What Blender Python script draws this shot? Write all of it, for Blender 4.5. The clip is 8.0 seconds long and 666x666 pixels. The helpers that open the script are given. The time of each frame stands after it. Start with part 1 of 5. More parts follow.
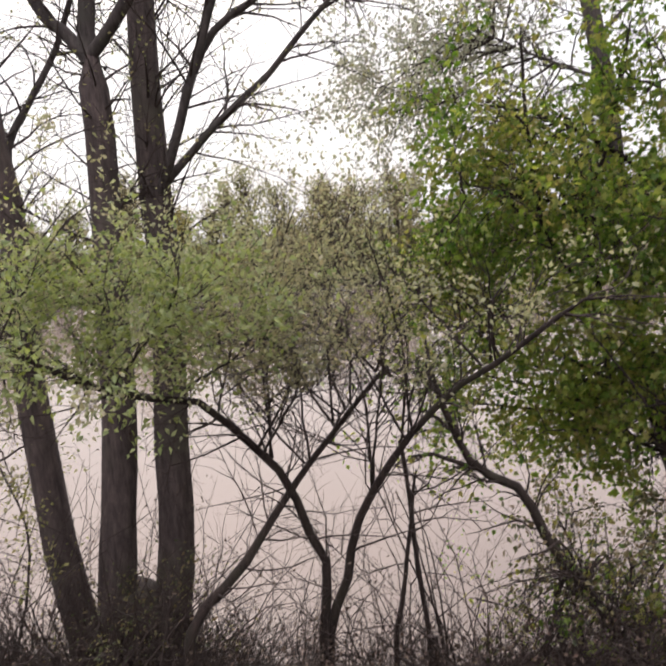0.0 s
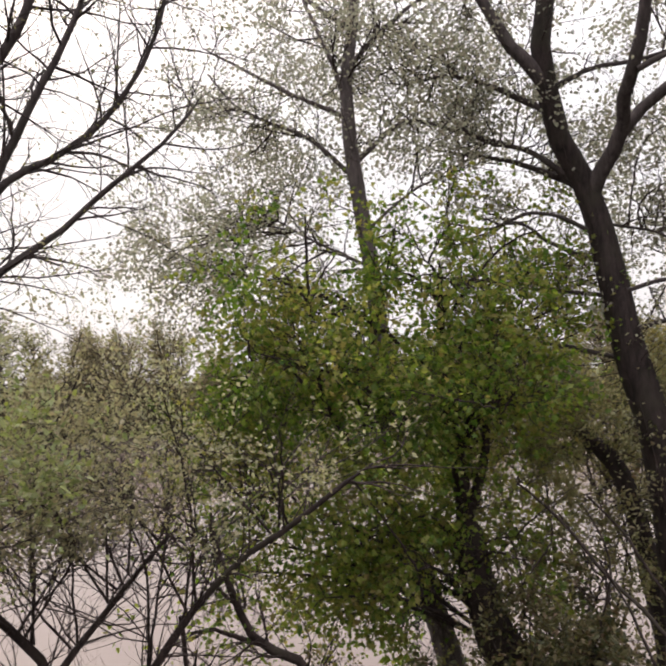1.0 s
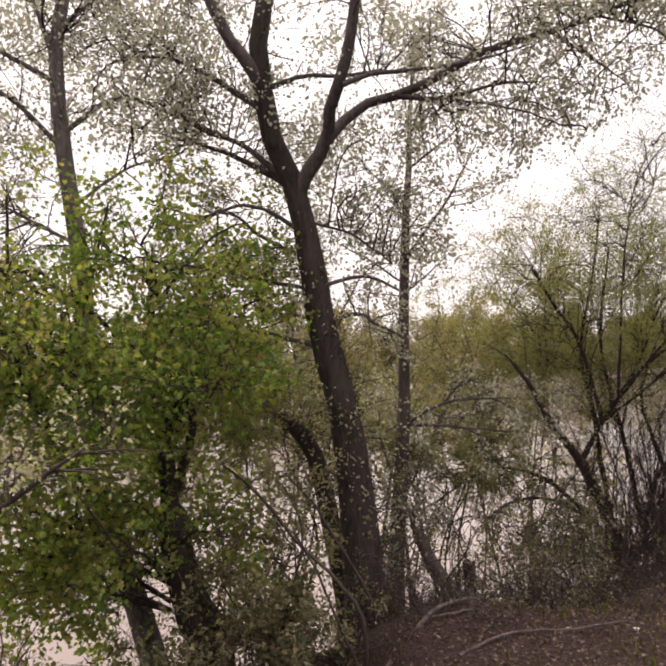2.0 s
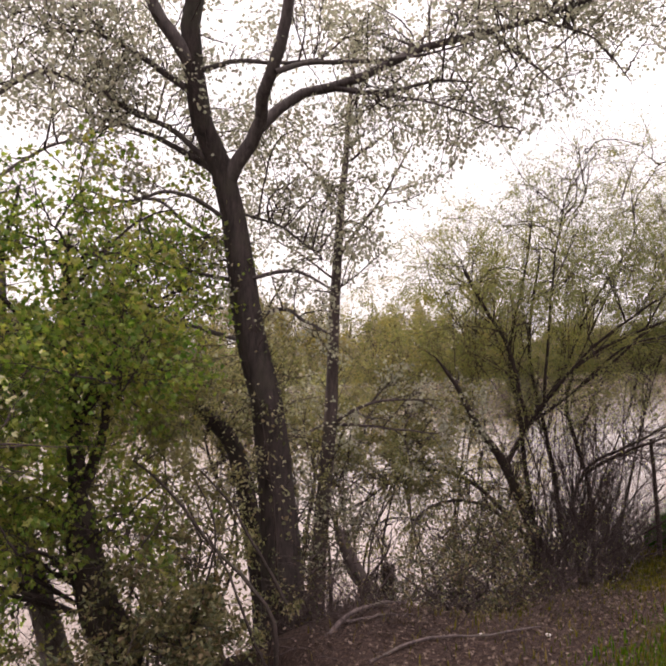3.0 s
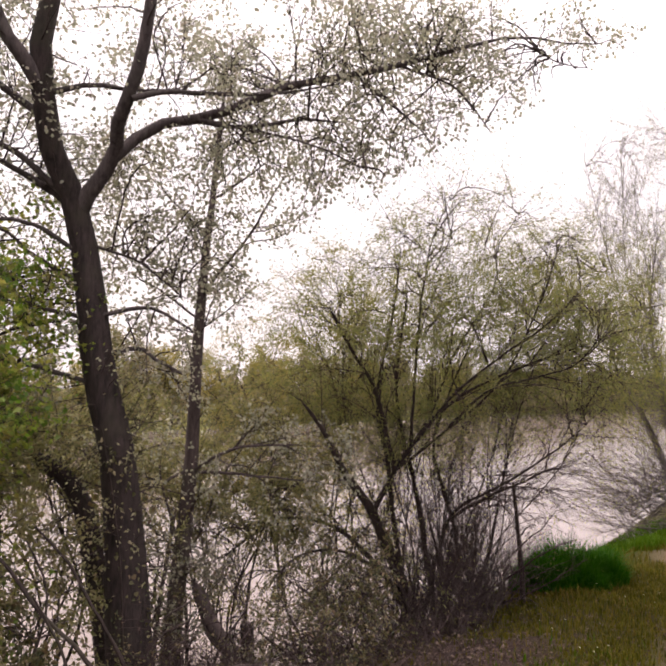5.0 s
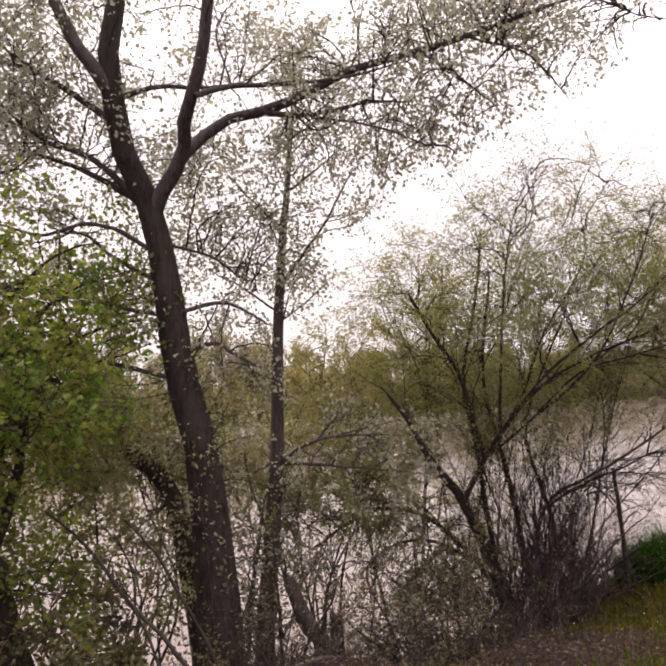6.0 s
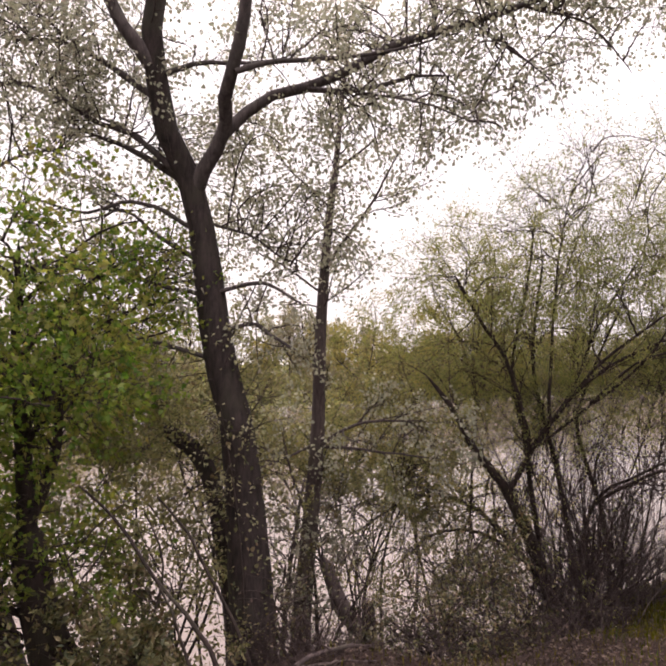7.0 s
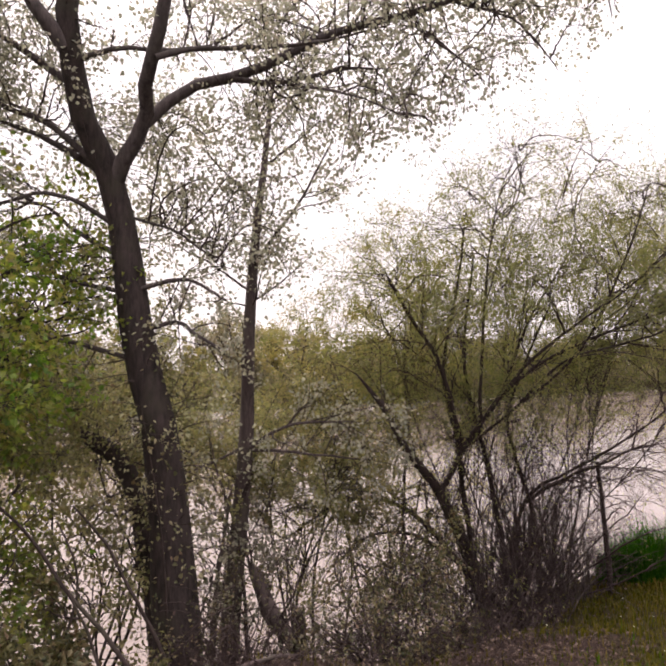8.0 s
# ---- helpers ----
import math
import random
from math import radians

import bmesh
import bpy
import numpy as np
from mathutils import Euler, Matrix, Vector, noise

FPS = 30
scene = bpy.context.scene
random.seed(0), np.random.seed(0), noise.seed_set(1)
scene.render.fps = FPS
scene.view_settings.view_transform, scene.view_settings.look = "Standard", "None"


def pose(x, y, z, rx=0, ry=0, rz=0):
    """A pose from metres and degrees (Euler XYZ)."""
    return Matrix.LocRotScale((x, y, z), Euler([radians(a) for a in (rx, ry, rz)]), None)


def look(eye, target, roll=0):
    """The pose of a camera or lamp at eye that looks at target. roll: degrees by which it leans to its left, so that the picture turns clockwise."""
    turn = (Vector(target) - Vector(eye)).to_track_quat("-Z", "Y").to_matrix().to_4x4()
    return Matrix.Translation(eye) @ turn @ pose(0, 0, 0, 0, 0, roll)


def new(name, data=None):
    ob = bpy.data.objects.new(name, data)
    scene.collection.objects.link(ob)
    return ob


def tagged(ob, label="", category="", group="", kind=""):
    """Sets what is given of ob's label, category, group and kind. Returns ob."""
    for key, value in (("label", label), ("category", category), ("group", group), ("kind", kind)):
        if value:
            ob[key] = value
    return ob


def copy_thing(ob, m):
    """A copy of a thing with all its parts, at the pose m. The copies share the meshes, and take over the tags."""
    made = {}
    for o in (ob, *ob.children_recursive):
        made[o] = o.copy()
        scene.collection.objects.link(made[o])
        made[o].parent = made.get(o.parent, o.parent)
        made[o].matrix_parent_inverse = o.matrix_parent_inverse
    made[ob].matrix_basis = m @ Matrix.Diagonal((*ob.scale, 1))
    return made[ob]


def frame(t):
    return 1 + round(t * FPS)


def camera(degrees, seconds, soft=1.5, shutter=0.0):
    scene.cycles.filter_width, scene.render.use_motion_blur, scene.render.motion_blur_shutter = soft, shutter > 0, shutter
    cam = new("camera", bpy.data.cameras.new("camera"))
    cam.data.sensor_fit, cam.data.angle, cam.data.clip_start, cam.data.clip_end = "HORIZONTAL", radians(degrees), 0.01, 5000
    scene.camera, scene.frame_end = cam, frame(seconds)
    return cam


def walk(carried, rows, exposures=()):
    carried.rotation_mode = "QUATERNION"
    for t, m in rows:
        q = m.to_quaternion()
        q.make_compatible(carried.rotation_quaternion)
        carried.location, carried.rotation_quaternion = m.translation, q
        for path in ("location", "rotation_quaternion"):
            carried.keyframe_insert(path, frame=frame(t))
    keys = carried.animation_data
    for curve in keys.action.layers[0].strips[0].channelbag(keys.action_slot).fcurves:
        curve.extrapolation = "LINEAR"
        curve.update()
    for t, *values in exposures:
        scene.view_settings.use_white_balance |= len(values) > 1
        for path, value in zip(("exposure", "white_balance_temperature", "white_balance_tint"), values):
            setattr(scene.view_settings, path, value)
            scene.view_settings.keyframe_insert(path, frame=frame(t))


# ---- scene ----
cam = camera(49.6, 8.0, soft=2.3, shutter=0.1)
PATH = [
    (0, (-0.019, 0.27, 1.71), (-1.516, 1.567, 1.434), -5.0),
    (0.5, (0.01, 0.231, 1.736), (-1.28, 1.757, 1.818), -1.5),
    (1, (-0.096, 0.141, 1.755), (-1.088, 1.874, 1.876), -2.0),
    (1.5, (-0.155, 0.059, 1.776), (-0.723, 1.975, 1.86), -1.4),
    (2, (-0.148, 0.03, 1.772), (-0.364, 2.018, 1.824), -0.9),
    (2.2, (-0.136, 0.025, 1.777), (-0.292, 2.019, 1.823), -0.5),
    (3.3, (0.017, 0.233, 1.763), (0.017, 2.233, 1.809), 1.7),
    (3.5, (0.025, 0.236, 1.761), (0.104, 2.233, 1.825), 1.7),
    (4, (0.114, 0.25, 1.75), (0.377, 2.23, 1.838), 0.2),
    (4.2, (0.137, 0.258, 1.737), (0.454, 2.228, 1.874), 0.4),
    (5.3, (0.236, 0.462, 1.778), (0.442, 2.444, 1.947), 0.7),
    (5.5, (0.29, 0.475, 1.772), (0.464, 2.462, 1.922), -0.2),
    (6, (0.386, 0.503, 1.747), (0.352, 2.498, 1.893), -0.9),
    (6.5, (0.491, 0.576, 1.753), (0.273, 2.559, 1.9), 0.7),
    (7, (0.613, 0.635, 1.777), (0.384, 2.619, 1.867), 0.8),
    (7.5, (0.657, 0.681, 1.762), (0.67, 2.68, 1.823), 1.3),
    (8, (0.656, 0.799, 1.739), (0.603, 2.795, 1.844), 0.3),
]
walk(cam, [(t, look(eye, target, roll)) for t, eye, target, roll in PATH],
     exposures=[(0.0, 0.53, 6050, 11), (1.0, 0.3, 6200, 13), (2.0, 0.67, 6550, 17), (3.5, 0.77, 6500, 20), (6.0, 0.61, 6500, 21), (8.0, 0.74, 6500, 20)])

# ---- light ----
SUN_YAW, SUN_UP = 62.0, 40.0  # degrees to the left of +y, and above the horizon
SKY_LOW, SKY_TOP = 0.93, 5.0  # the clouds' brightness at the horizon and overhead
world = bpy.data.worlds.new("world")
scene.world = world
world.use_nodes = True
wn, wl = world.node_tree.nodes, world.node_tree.links
wn.clear()
sky = wn.new("ShaderNodeTexSky")
sky.sky_type, sky.sun_disc = "NISHITA", False
sky.sun_elevation, sky.sun_rotation = radians(SUN_UP), radians(-SUN_YAW)
sky.air_density, sky.dust_density = 1.5, 6.0
blue = wn.new("ShaderNodeBackground")
blue.inputs["Strength"].default_value = 0.1
cloud = wn.new("ShaderNodeBackground")
cloud.inputs["Color"].default_value = (1.0, 0.935, 0.9, 1)
# An overcast sky, much brighter overhead than near the horizon.
sky_at = wn.new("ShaderNodeTexCoord")
sky_axes = wn.new("ShaderNodeSeparateXYZ")
wl.new(sky_at.outputs["Generated"], sky_axes.inputs[0])
overcast = wn.new("ShaderNodeMapRange")
overcast.inputs[1].default_value, overcast.inputs[2].default_value = 0.0, 1.0
overcast.inputs[3].default_value, overcast.inputs[4].default_value = SKY_LOW, SKY_TOP
aloft = wn.new("ShaderNodeMath")
aloft.operation, aloft.use_clamp, aloft.inputs[1].default_value = "MULTIPLY", True, 1.0
rise = wn.new("ShaderNodeMath")
rise.operation, rise.inputs[1].default_value = "POWER", 3.0
wl.new(sky_axes.outputs["Z"], aloft.inputs[0])
wl.new(aloft.outputs[0], rise.inputs[0])
wl.new(rise.outputs[0], overcast.inputs[0])
wl.new(overcast.outputs[0], cloud.inputs["Strength"])
both = wn.new("ShaderNodeMixShader")
both.inputs[0].default_value = 0.85
wout = wn.new("ShaderNodeOutputWorld")
wl.new(sky.outputs[0], blue.inputs["Color"])
wl.new(blue.outputs[0], both.inputs[1])
wl.new(cloud.outputs[0], both.inputs[2])
wl.new(both.outputs[0], wout.inputs["Surface"])

sun_data = bpy.data.lights.new("sun", "SUN")
sun_data.energy, sun_data.angle, sun_data.color = 1.5, radians(14), (1.0, 0.95, 0.88)
sun = new("sun", sun_data)
a, b = radians(SUN_YAW), radians(SUN_UP)
sun.matrix_world = look((-math.sin(a) * math.cos(b) * 40, math.cos(a) * math.cos(b) * 40, math.sin(b) * 40), (0, 0, 0))


# ---- materials ----
def material(name):
    m = bpy.data.materials.new(name)
    m.use_nodes = True
    nodes, links = m.node_tree.nodes, m.node_tree.links
    return m, nodes, links, nodes["Principled BSDF"]


def noise_node(nodes, links, scale, detail=4.0, rough=0.6, stretch=None):
    n = nodes.new("ShaderNodeTexNoise")
    n.inputs["Scale"].default_value, n.inputs["Detail"].default_value, n.inputs["Roughness"].default_value = scale, detail, rough
    tc = nodes.new("ShaderNodeTexCoord")
    if stretch:
        mp = nodes.new("ShaderNodeMapping")
        mp.inputs["Scale"].default_value = stretch
        links.new(tc.outputs["Object"], mp.inputs[0])
        links.new(mp.outputs[0], n.inputs["Vector"])
    else:
        links.new(tc.outputs["Object"], n.inputs["Vector"])
    return n


def ramp(nodes, links, src, stops):
    r = nodes.new("ShaderNodeValToRGB")
    els = r.color_ramp.elements
    while len(els) < len(stops):
        els.new(0.5)
    for e, (p, c) in zip(els, stops):
        e.position, e.color = p, (*c, 1)
    links.new(src, r.inputs[0])
    return r


def mixed(nodes, links, fac, one, two, how="MIX"):
    m = nodes.new("ShaderNodeMix")
    m.data_type, m.blend_type = "RGBA", how
    for value, socket in ((fac, m.inputs[0]), (one, m.inputs[6]), (two, m.inputs[7])):
        if isinstance(value, bpy.types.NodeSocket):
            links.new(value, socket)
        elif isinstance(value, float):
            socket.default_value = value
        else:
            socket.default_value = (*value, 1)
    return m.outputs[2]


def bark(name, dark, light, moss=None, scale=30.0):
    """Furrowed bark: furrows run along the stem, lichen or moss in patches."""
    m, nodes, links, p = material(name)
    fine = noise_node(nodes, links, scale, 6, 0.7, stretch=(1, 1, 0.22))
    patch = noise_node(nodes, links, 3.0, 3, 0.6)
    col = ramp(nodes, links, fine.outputs[0], [(0.32, dark), (0.68, light)]).outputs[0]
    if moss:
        mask = ramp(nodes, links, patch.outputs[0], [(0.52, (0, 0, 0)), (0.68, (0.8, 0.8, 0.8))]).outputs[0]
        col = mixed(nodes, links, mask, col, moss)
    links.new(col, p.inputs["Base Color"])
    p.inputs["Roughness"].default_value = 0.9
    p.inputs["Specular IOR Level"].default_value = 0.25
    bump = nodes.new("ShaderNodeBump")
    bump.inputs["Strength"].default_value, bump.inputs["Distance"].default_value = 0.7, 0.012
    links.new(fine.outputs[0], bump.inputs["Height"])
    links.new(bump.outputs[0], p.inputs["Normal"])
    return m


def leafy(name, tones, through_light=0.4, rough=0.55, tint=(1.3, 1.35, 0.7), shine=0.3, patch=None):
    """Leaves: each its own tone; light passes through the blade. patch: a tint in which some boughs differ."""
    m, nodes, links, p = material(name)
    geo = nodes.new("ShaderNodeNewGeometry")
    steps = [(k / (len(tones) - 1), c) for k, c in enumerate(tones)]
    col = ramp(nodes, links, geo.outputs["Random Per Island"], steps).outputs[0]
    if patch:
        bough = noise_node(nodes, links, 1.6, 2, 0.5)
        mask = ramp(nodes, links, bough.outputs[0], [(0.42, (0, 0, 0)), (0.6, (1, 1, 1))]).outputs[0]
        col = mixed(nodes, links, mask, col, mixed(nodes, links, 1.0, col, patch, "MULTIPLY"))
    links.new(col, p.inputs["Base Color"])
    p.inputs["Roughness"].default_value = rough
    p.inputs["Specular IOR Level"].default_value = shine
    glow = nodes.new("ShaderNodeBsdfTranslucent")
    links.new(mixed(nodes, links, 1.0, col, tint, "MULTIPLY"), glow.inputs["Color"])
    mix = nodes.new("ShaderNodeMixShader")
    mix.inputs[0].default_value = through_light
    links.new(p.outputs[0], mix.inputs[1])
    links.new(glow.outputs[0], mix.inputs[2])
    links.new(mix.outputs[0], nodes["Material Output"].inputs["Surface"])
    return m


BARK_POPLAR = bark("poplar_bark", (0.008, 0.0055, 0.005), (0.043, 0.031, 0.0285), (0.032, 0.028, 0.02))
# Limb tone paler than the poplar's trunk: sky glare put into the colour.
BARK_LIMB_GLARE = bark("glare_paled_limb_bark", (0.022, 0.0175, 0.017), (0.088, 0.07, 0.067), (0.05, 0.045, 0.038))
BARK_GREY = bark("grey_bark", (0.026, 0.0195, 0.0185), (0.095, 0.07, 0.066), (0.065, 0.055, 0.043))
BARK_DARK = bark("dark_bark", (0.008, 0.0052, 0.0046), (0.04, 0.027, 0.023), (0.03, 0.025, 0.017))
BARK_PALE = bark("pale_bark", (0.05, 0.042, 0.042), (0.15, 0.125, 0.12))
TWIG = bark("twig_bark", (0.016, 0.0105, 0.009), (0.052, 0.036, 0.031), scale=60)
TWIG_RED = bark("red_twig_bark", (0.017, 0.0105, 0.0095), (0.05, 0.033, 0.03), scale=60)
LEAF_POPLAR = leafy("poplar_leaf", [(0.175, 0.178, 0.14), (0.235, 0.235, 0.185), (0.31, 0.303, 0.242), (0.23, 0.2, 0.168)], 0.64, tint=(1.2, 1.2, 1.0))
LEAF_GREEN = leafy("maple_leaf", [(0.075, 0.112, 0.023), (0.125, 0.168, 0.034), (0.18, 0.212, 0.047), (0.23, 0.236, 0.061), (0.27, 0.247, 0.083), (0.21, 0.165, 0.073)], 0.66, patch=(0.64, 0.86, 0.62))
LEAF_OLIVE = leafy("shrub_leaf", [(0.085, 0.086, 0.044), (0.155, 0.152, 0.072), (0.245, 0.232, 0.115), (0.18, 0.14, 0.08)], 0.58, tint=(1.22, 1.28, 0.8), patch=(0.9, 0.86, 0.84))
LEAF_WILLOW = leafy("willow_leaf", [(0.105, 0.112, 0.042), (0.168, 0.17, 0.062), (0.24, 0.23, 0.09), (0.18, 0.147, 0.075)], 0.62, tint=(1.27, 1.32, 0.74), patch=(0.8, 0.84, 0.95))
LEAF_HAZEL = leafy("hazel_leaf", [(0.19, 0.19, 0.115), (0.275, 0.272, 0.167), (0.37, 0.356, 0.225), (0.285, 0.24, 0.16)], 0.6, tint=(1.2, 1.24, 0.88), shine=0.6, patch=(0.9, 0.84, 0.84))
LEAF_BRAMBLE = leafy("bramble_leaf", [(0.032, 0.038, 0.018), (0.075, 0.075, 0.034), (0.14, 0.12, 0.06), (0.11, 0.07, 0.045)], 0.42)
LEAF_FRESH = leafy("fresh_leaf", [(0.12, 0.15, 0.055), (0.19, 0.22, 0.09), (0.3, 0.32, 0.16), (0.19, 0.215, 0.045)], 0.5, tint=(1.25, 1.3, 0.75), shine=0.5)
LEAF_DRY = leafy("fallen_leaf", [(0.034, 0.022, 0.017), (0.064, 0.043, 0.034), (0.125, 0.093, 0.076), (0.05, 0.03, 0.024)], 0.1, 0.8, shine=0.1)
# Far bank leaves: distance haze is mixed into these lighter, greyer tones.
LEAF_FAR_HAZED = leafy("hazed_far_leaf", [(0.13, 0.122, 0.072), (0.19, 0.172, 0.1), (0.25, 0.215, 0.13), (0.19, 0.145, 0.1)], 0.4, tint=(1.25, 1.25, 0.85))
LEAF_YELLOW = leafy("yellow_leaf", [(0.145, 0.13, 0.04), (0.205, 0.175, 0.055), (0.27, 0.22, 0.075)], 0.5, tint=(1.27, 1.27, 0.8))
GRASS = leafy("grass_blade", [(0.01, 0.05, 0.002), (0.017, 0.07, 0.0025), (0.034, 0.09, 0.003)], 0.35, shine=0.03)
GRASS_MID = leafy("olive_grass_blade", [(0.02, 0.052, 0.002), (0.036, 0.075, 0.003), (0.055, 0.088, 0.005)], 0.38, shine=0.03)
GRASS_OLD = leafy("mixed_grass_blade", [(0.028, 0.034, 0.003), (0.055, 0.053, 0.006), (0.085, 0.072, 0.009), (0.1, 0.072, 0.024)], 0.3, shine=0.03)

# ---- the river's own axes: u runs along the bank, v across the water ----
UX, UY = 0.64, 0.768
WATER_Z = -2.2


def uv(x, y):
    return x * UX + y * UY, -x * UY + y * UX


def xy(u, v):
    return u * UX - v * UY, u * UY + v * UX


def height(x, y):
    """The ground: a flat top, the steep bank, the river's bed and the far bank."""
    u, v = uv(np.asarray(x, float), np.asarray(y, float))
    v = v + 0.05 * np.sin(u * 2.3) + 0.03 * np.sin(u * 6.1 + 1)
    # The bank's edge juts out below the slender tree and is cut back beside the willow.
    v = v + np.interp(u, [-20, 1.9, 2.5, 2.95, 3.3, 3.6, 4.2, 4.5, 4.65, 5.2, 6.4, 7.2, 7.9, 8.7, 9.5, 11, 13, 16, 40], [0.1, 0.1, 0.5, 0.45, -0.2, -0.85, -0.8, -0.35, 0.0, 0.15, 0.42, 0.25, 0.2, 0.6, 0.8, 0.95, 1.2, 1.4, 1.4])
    z = np.interp(v, [-60, -4, -1, 2.1, 2.7, 3.2, 4.0, 4.8, 6.1, 9, 20, 48, 53.5, 55.5, 60, 120], [0.8, 0.15, 0.0, 0.0, -0.1, -0.4, -0.85, -1.25, -2.25, -3.2, -4, -3.6, -2.6, -1.6, -1.0, 0.5])
    z = z + 0.03 * np.sin(x * 3.1 + 1) * np.sin(y * 2.7) + 0.02 * np.sin(x * 7.3) * np.sin(y * 6.1 + 2)
    return z


def ground_at(x, y):
    return float(height(x, y))


# ---- mesh helpers ----
def mesh_of(name, verts, quads=None, tris=None, smooth=True):
    me = bpy.data.meshes.new(name)
    verts = np.asarray(verts, np.float32).reshape(-1, 3)
    loops, starts = [], []
    count = 0
    for faces, n in ((quads, 4), (tris, 3)):
        if faces is not None and len(faces):
            faces = np.asarray(faces, np.int32).reshape(-1, n)
            loops.append(faces.ravel())
            starts.append(count + np.arange(len(faces)) * n)
            count += faces.size
    loops, starts = np.concatenate(loops), np.concatenate(starts)
    me.vertices.add(len(verts))
    me.vertices.foreach_set("co", verts.ravel())
    me.loops.add(len(loops))
    me.loops.foreach_set("vertex_index", loops)
    me.polygons.add(len(starts))
    me.polygons.foreach_set("loop_start", starts)
    me.polygons.foreach_set("use_smooth", np.full(len(starts), smooth))
    me.update(calc_edges=True)
    me.validate()
    return me


def part(name, me, mat, parent, label="", kind=""):
    ob = new(name, me)
    me.materials.append(mat)
    ob.parent = parent
    if parent is not None:
        ob.matrix_parent_inverse = parent.matrix_basis.inverted()
    return tagged(ob, label=label, kind=kind)


def thing(name, at, label, category, group="", kind=""):
    ob = new(name)
    ob.location = at
    ob.empty_display_size = 0.3
    return tagged(ob, label, category, group, kind)


def stem(points, r0, r1, count=18, power=1.0):
    """A smooth line through a few places, with its radii."""
    p = np.asarray(points, float)
    ext = np.vstack([2 * p[0] - p[1], p, 2 * p[-1] - p[-2]])
    out = []
    for k in range(len(p) - 1):
        a, b, c, d = ext[k : k + 4]
        t = np.linspace(0, 1, 12, endpoint=False)[:, None]
        out.append(0.5 * (2 * b + (c - a) * t + (2 * a - 5 * b + 4 * c - d) * t**2 + (3 * b - a - 3 * c + d) * t**3))
    line = np.vstack(out + [p[-1:]])
    far = np.r_[0, np.cumsum(np.linalg.norm(np.diff(line, axis=0), axis=1))]
    want = np.linspace(0, far[-1], count)
    line = np.stack([np.interp(want, far, line[:, k]) for k in range(3)], 1)
    return line, r1 + (r0 - r1) * (1 - np.linspace(0, 1, count)) ** power


def tubes(lines, radii, sides, rng=None, lumps=0.0):
    """Closed tubes along many lines of equal length: verts and quads."""
    lines, radii = np.asarray(lines, float), np.asarray(radii, float)
    n, k, _ = lines.shape
    tan = np.gradient(lines, axis=1)
    tan /= np.linalg.norm(tan, axis=2, keepdims=True) + 1e-9
    ref = np.where(np.abs(tan[:, :1, 2:3]) < 0.8, [[[0.0, 0.0, 1.0]]], [[[1.0, 0.2, 0.0]]])
    side = np.cross(tan, np.broadcast_to(ref, tan.shape))
    side /= np.linalg.norm(side, axis=2, keepdims=True) + 1e-9
    up = np.cross(side, tan)
    ang = np.arange(sides) * 2 * np.pi / sides
    r = radii[:, :, None] * np.ones(sides)
    if lumps:
        wob = rng.normal(0, 1, (n, k, sides))
        wob = (wob + np.roll(wob, 1, 1) + np.roll(wob, 1, 2) + np.roll(wob, -1, 1)) / 2
        r = r * (1 + lumps * wob)
    v = lines[:, :, None] + r[..., None] * (np.cos(ang)[:, None] * side[:, :, None] + np.sin(ang)[:, None] * up[:, :, None])
    base = (np.arange(n) * k * sides)[:, None, None]
    i, j = np.arange(k - 1)[:, None] * sides, np.arange(sides)
    q = np.stack([i + j, i + (j + 1) % sides, i + sides + (j + 1) % sides, i + sides + j], -1)[None]
    quads = (q + base[..., None]).reshape(-1, 4)
    return v.reshape(-1, 3), quads


def sprout(lines, radii, n, span, length, angle, rng, up=0.0, wander=0.25, steps=7, r=0.012, taper=0.5, flat=1.0, where=None):
    """n shoots that leave the given lines: their lines and radii."""
    lines, radii = np.asarray(lines, float), np.asarray(radii, float)
    size = np.linalg.norm(np.diff(lines, axis=1), axis=2).sum(1)
    pick = rng.choice(len(lines), n, p=size / size.sum())
    f = rng.uniform(span[0], span[1], n)
    k = lines.shape[1] - 1
    i = np.minimum((f * k).astype(int), k - 1)
    t = (f * k - i)[:, None]
    p = lines[pick, i] * (1 - t) + lines[pick, i + 1] * t
    if where is not None:
        keep = where(p)
        pick, f, i, t, p = pick[keep], f[keep], i[keep], t[keep], p[keep]
        n = len(p)
    d = lines[pick, i + 1] - lines[pick, i]
    d /= np.linalg.norm(d, axis=1, keepdims=True) + 1e-9
    side = np.cross(d, rng.normal(0, 1, (n, 3)))
    side[:, 2] *= flat
    side /= np.linalg.norm(side, axis=1, keepdims=True) + 1e-9
    a = np.radians(rng.uniform(angle[0], angle[1], n))[:, None]
    d = np.cos(a) * d + np.sin(a) * side
    long = rng.uniform(length[0], length[1], n)[:, None] * (1 - taper * f[:, None])
    out = [p]
    for _ in range(steps - 1):
        d = d + rng.normal(0, wander, (n, 3)) + np.array([0, 0, up])
        d /= np.linalg.norm(d, axis=1, keepdims=True)
        out.append(out[-1] + d * long / (steps - 1))
    rr = np.minimum(radii[pick, i] * 0.6, r * (0.6 + 0.8 * rng.random(n)))[:, None]
    return np.stack(out, 1), rr * (1 - 0.75 * np.linspace(0, 1, steps))[None]


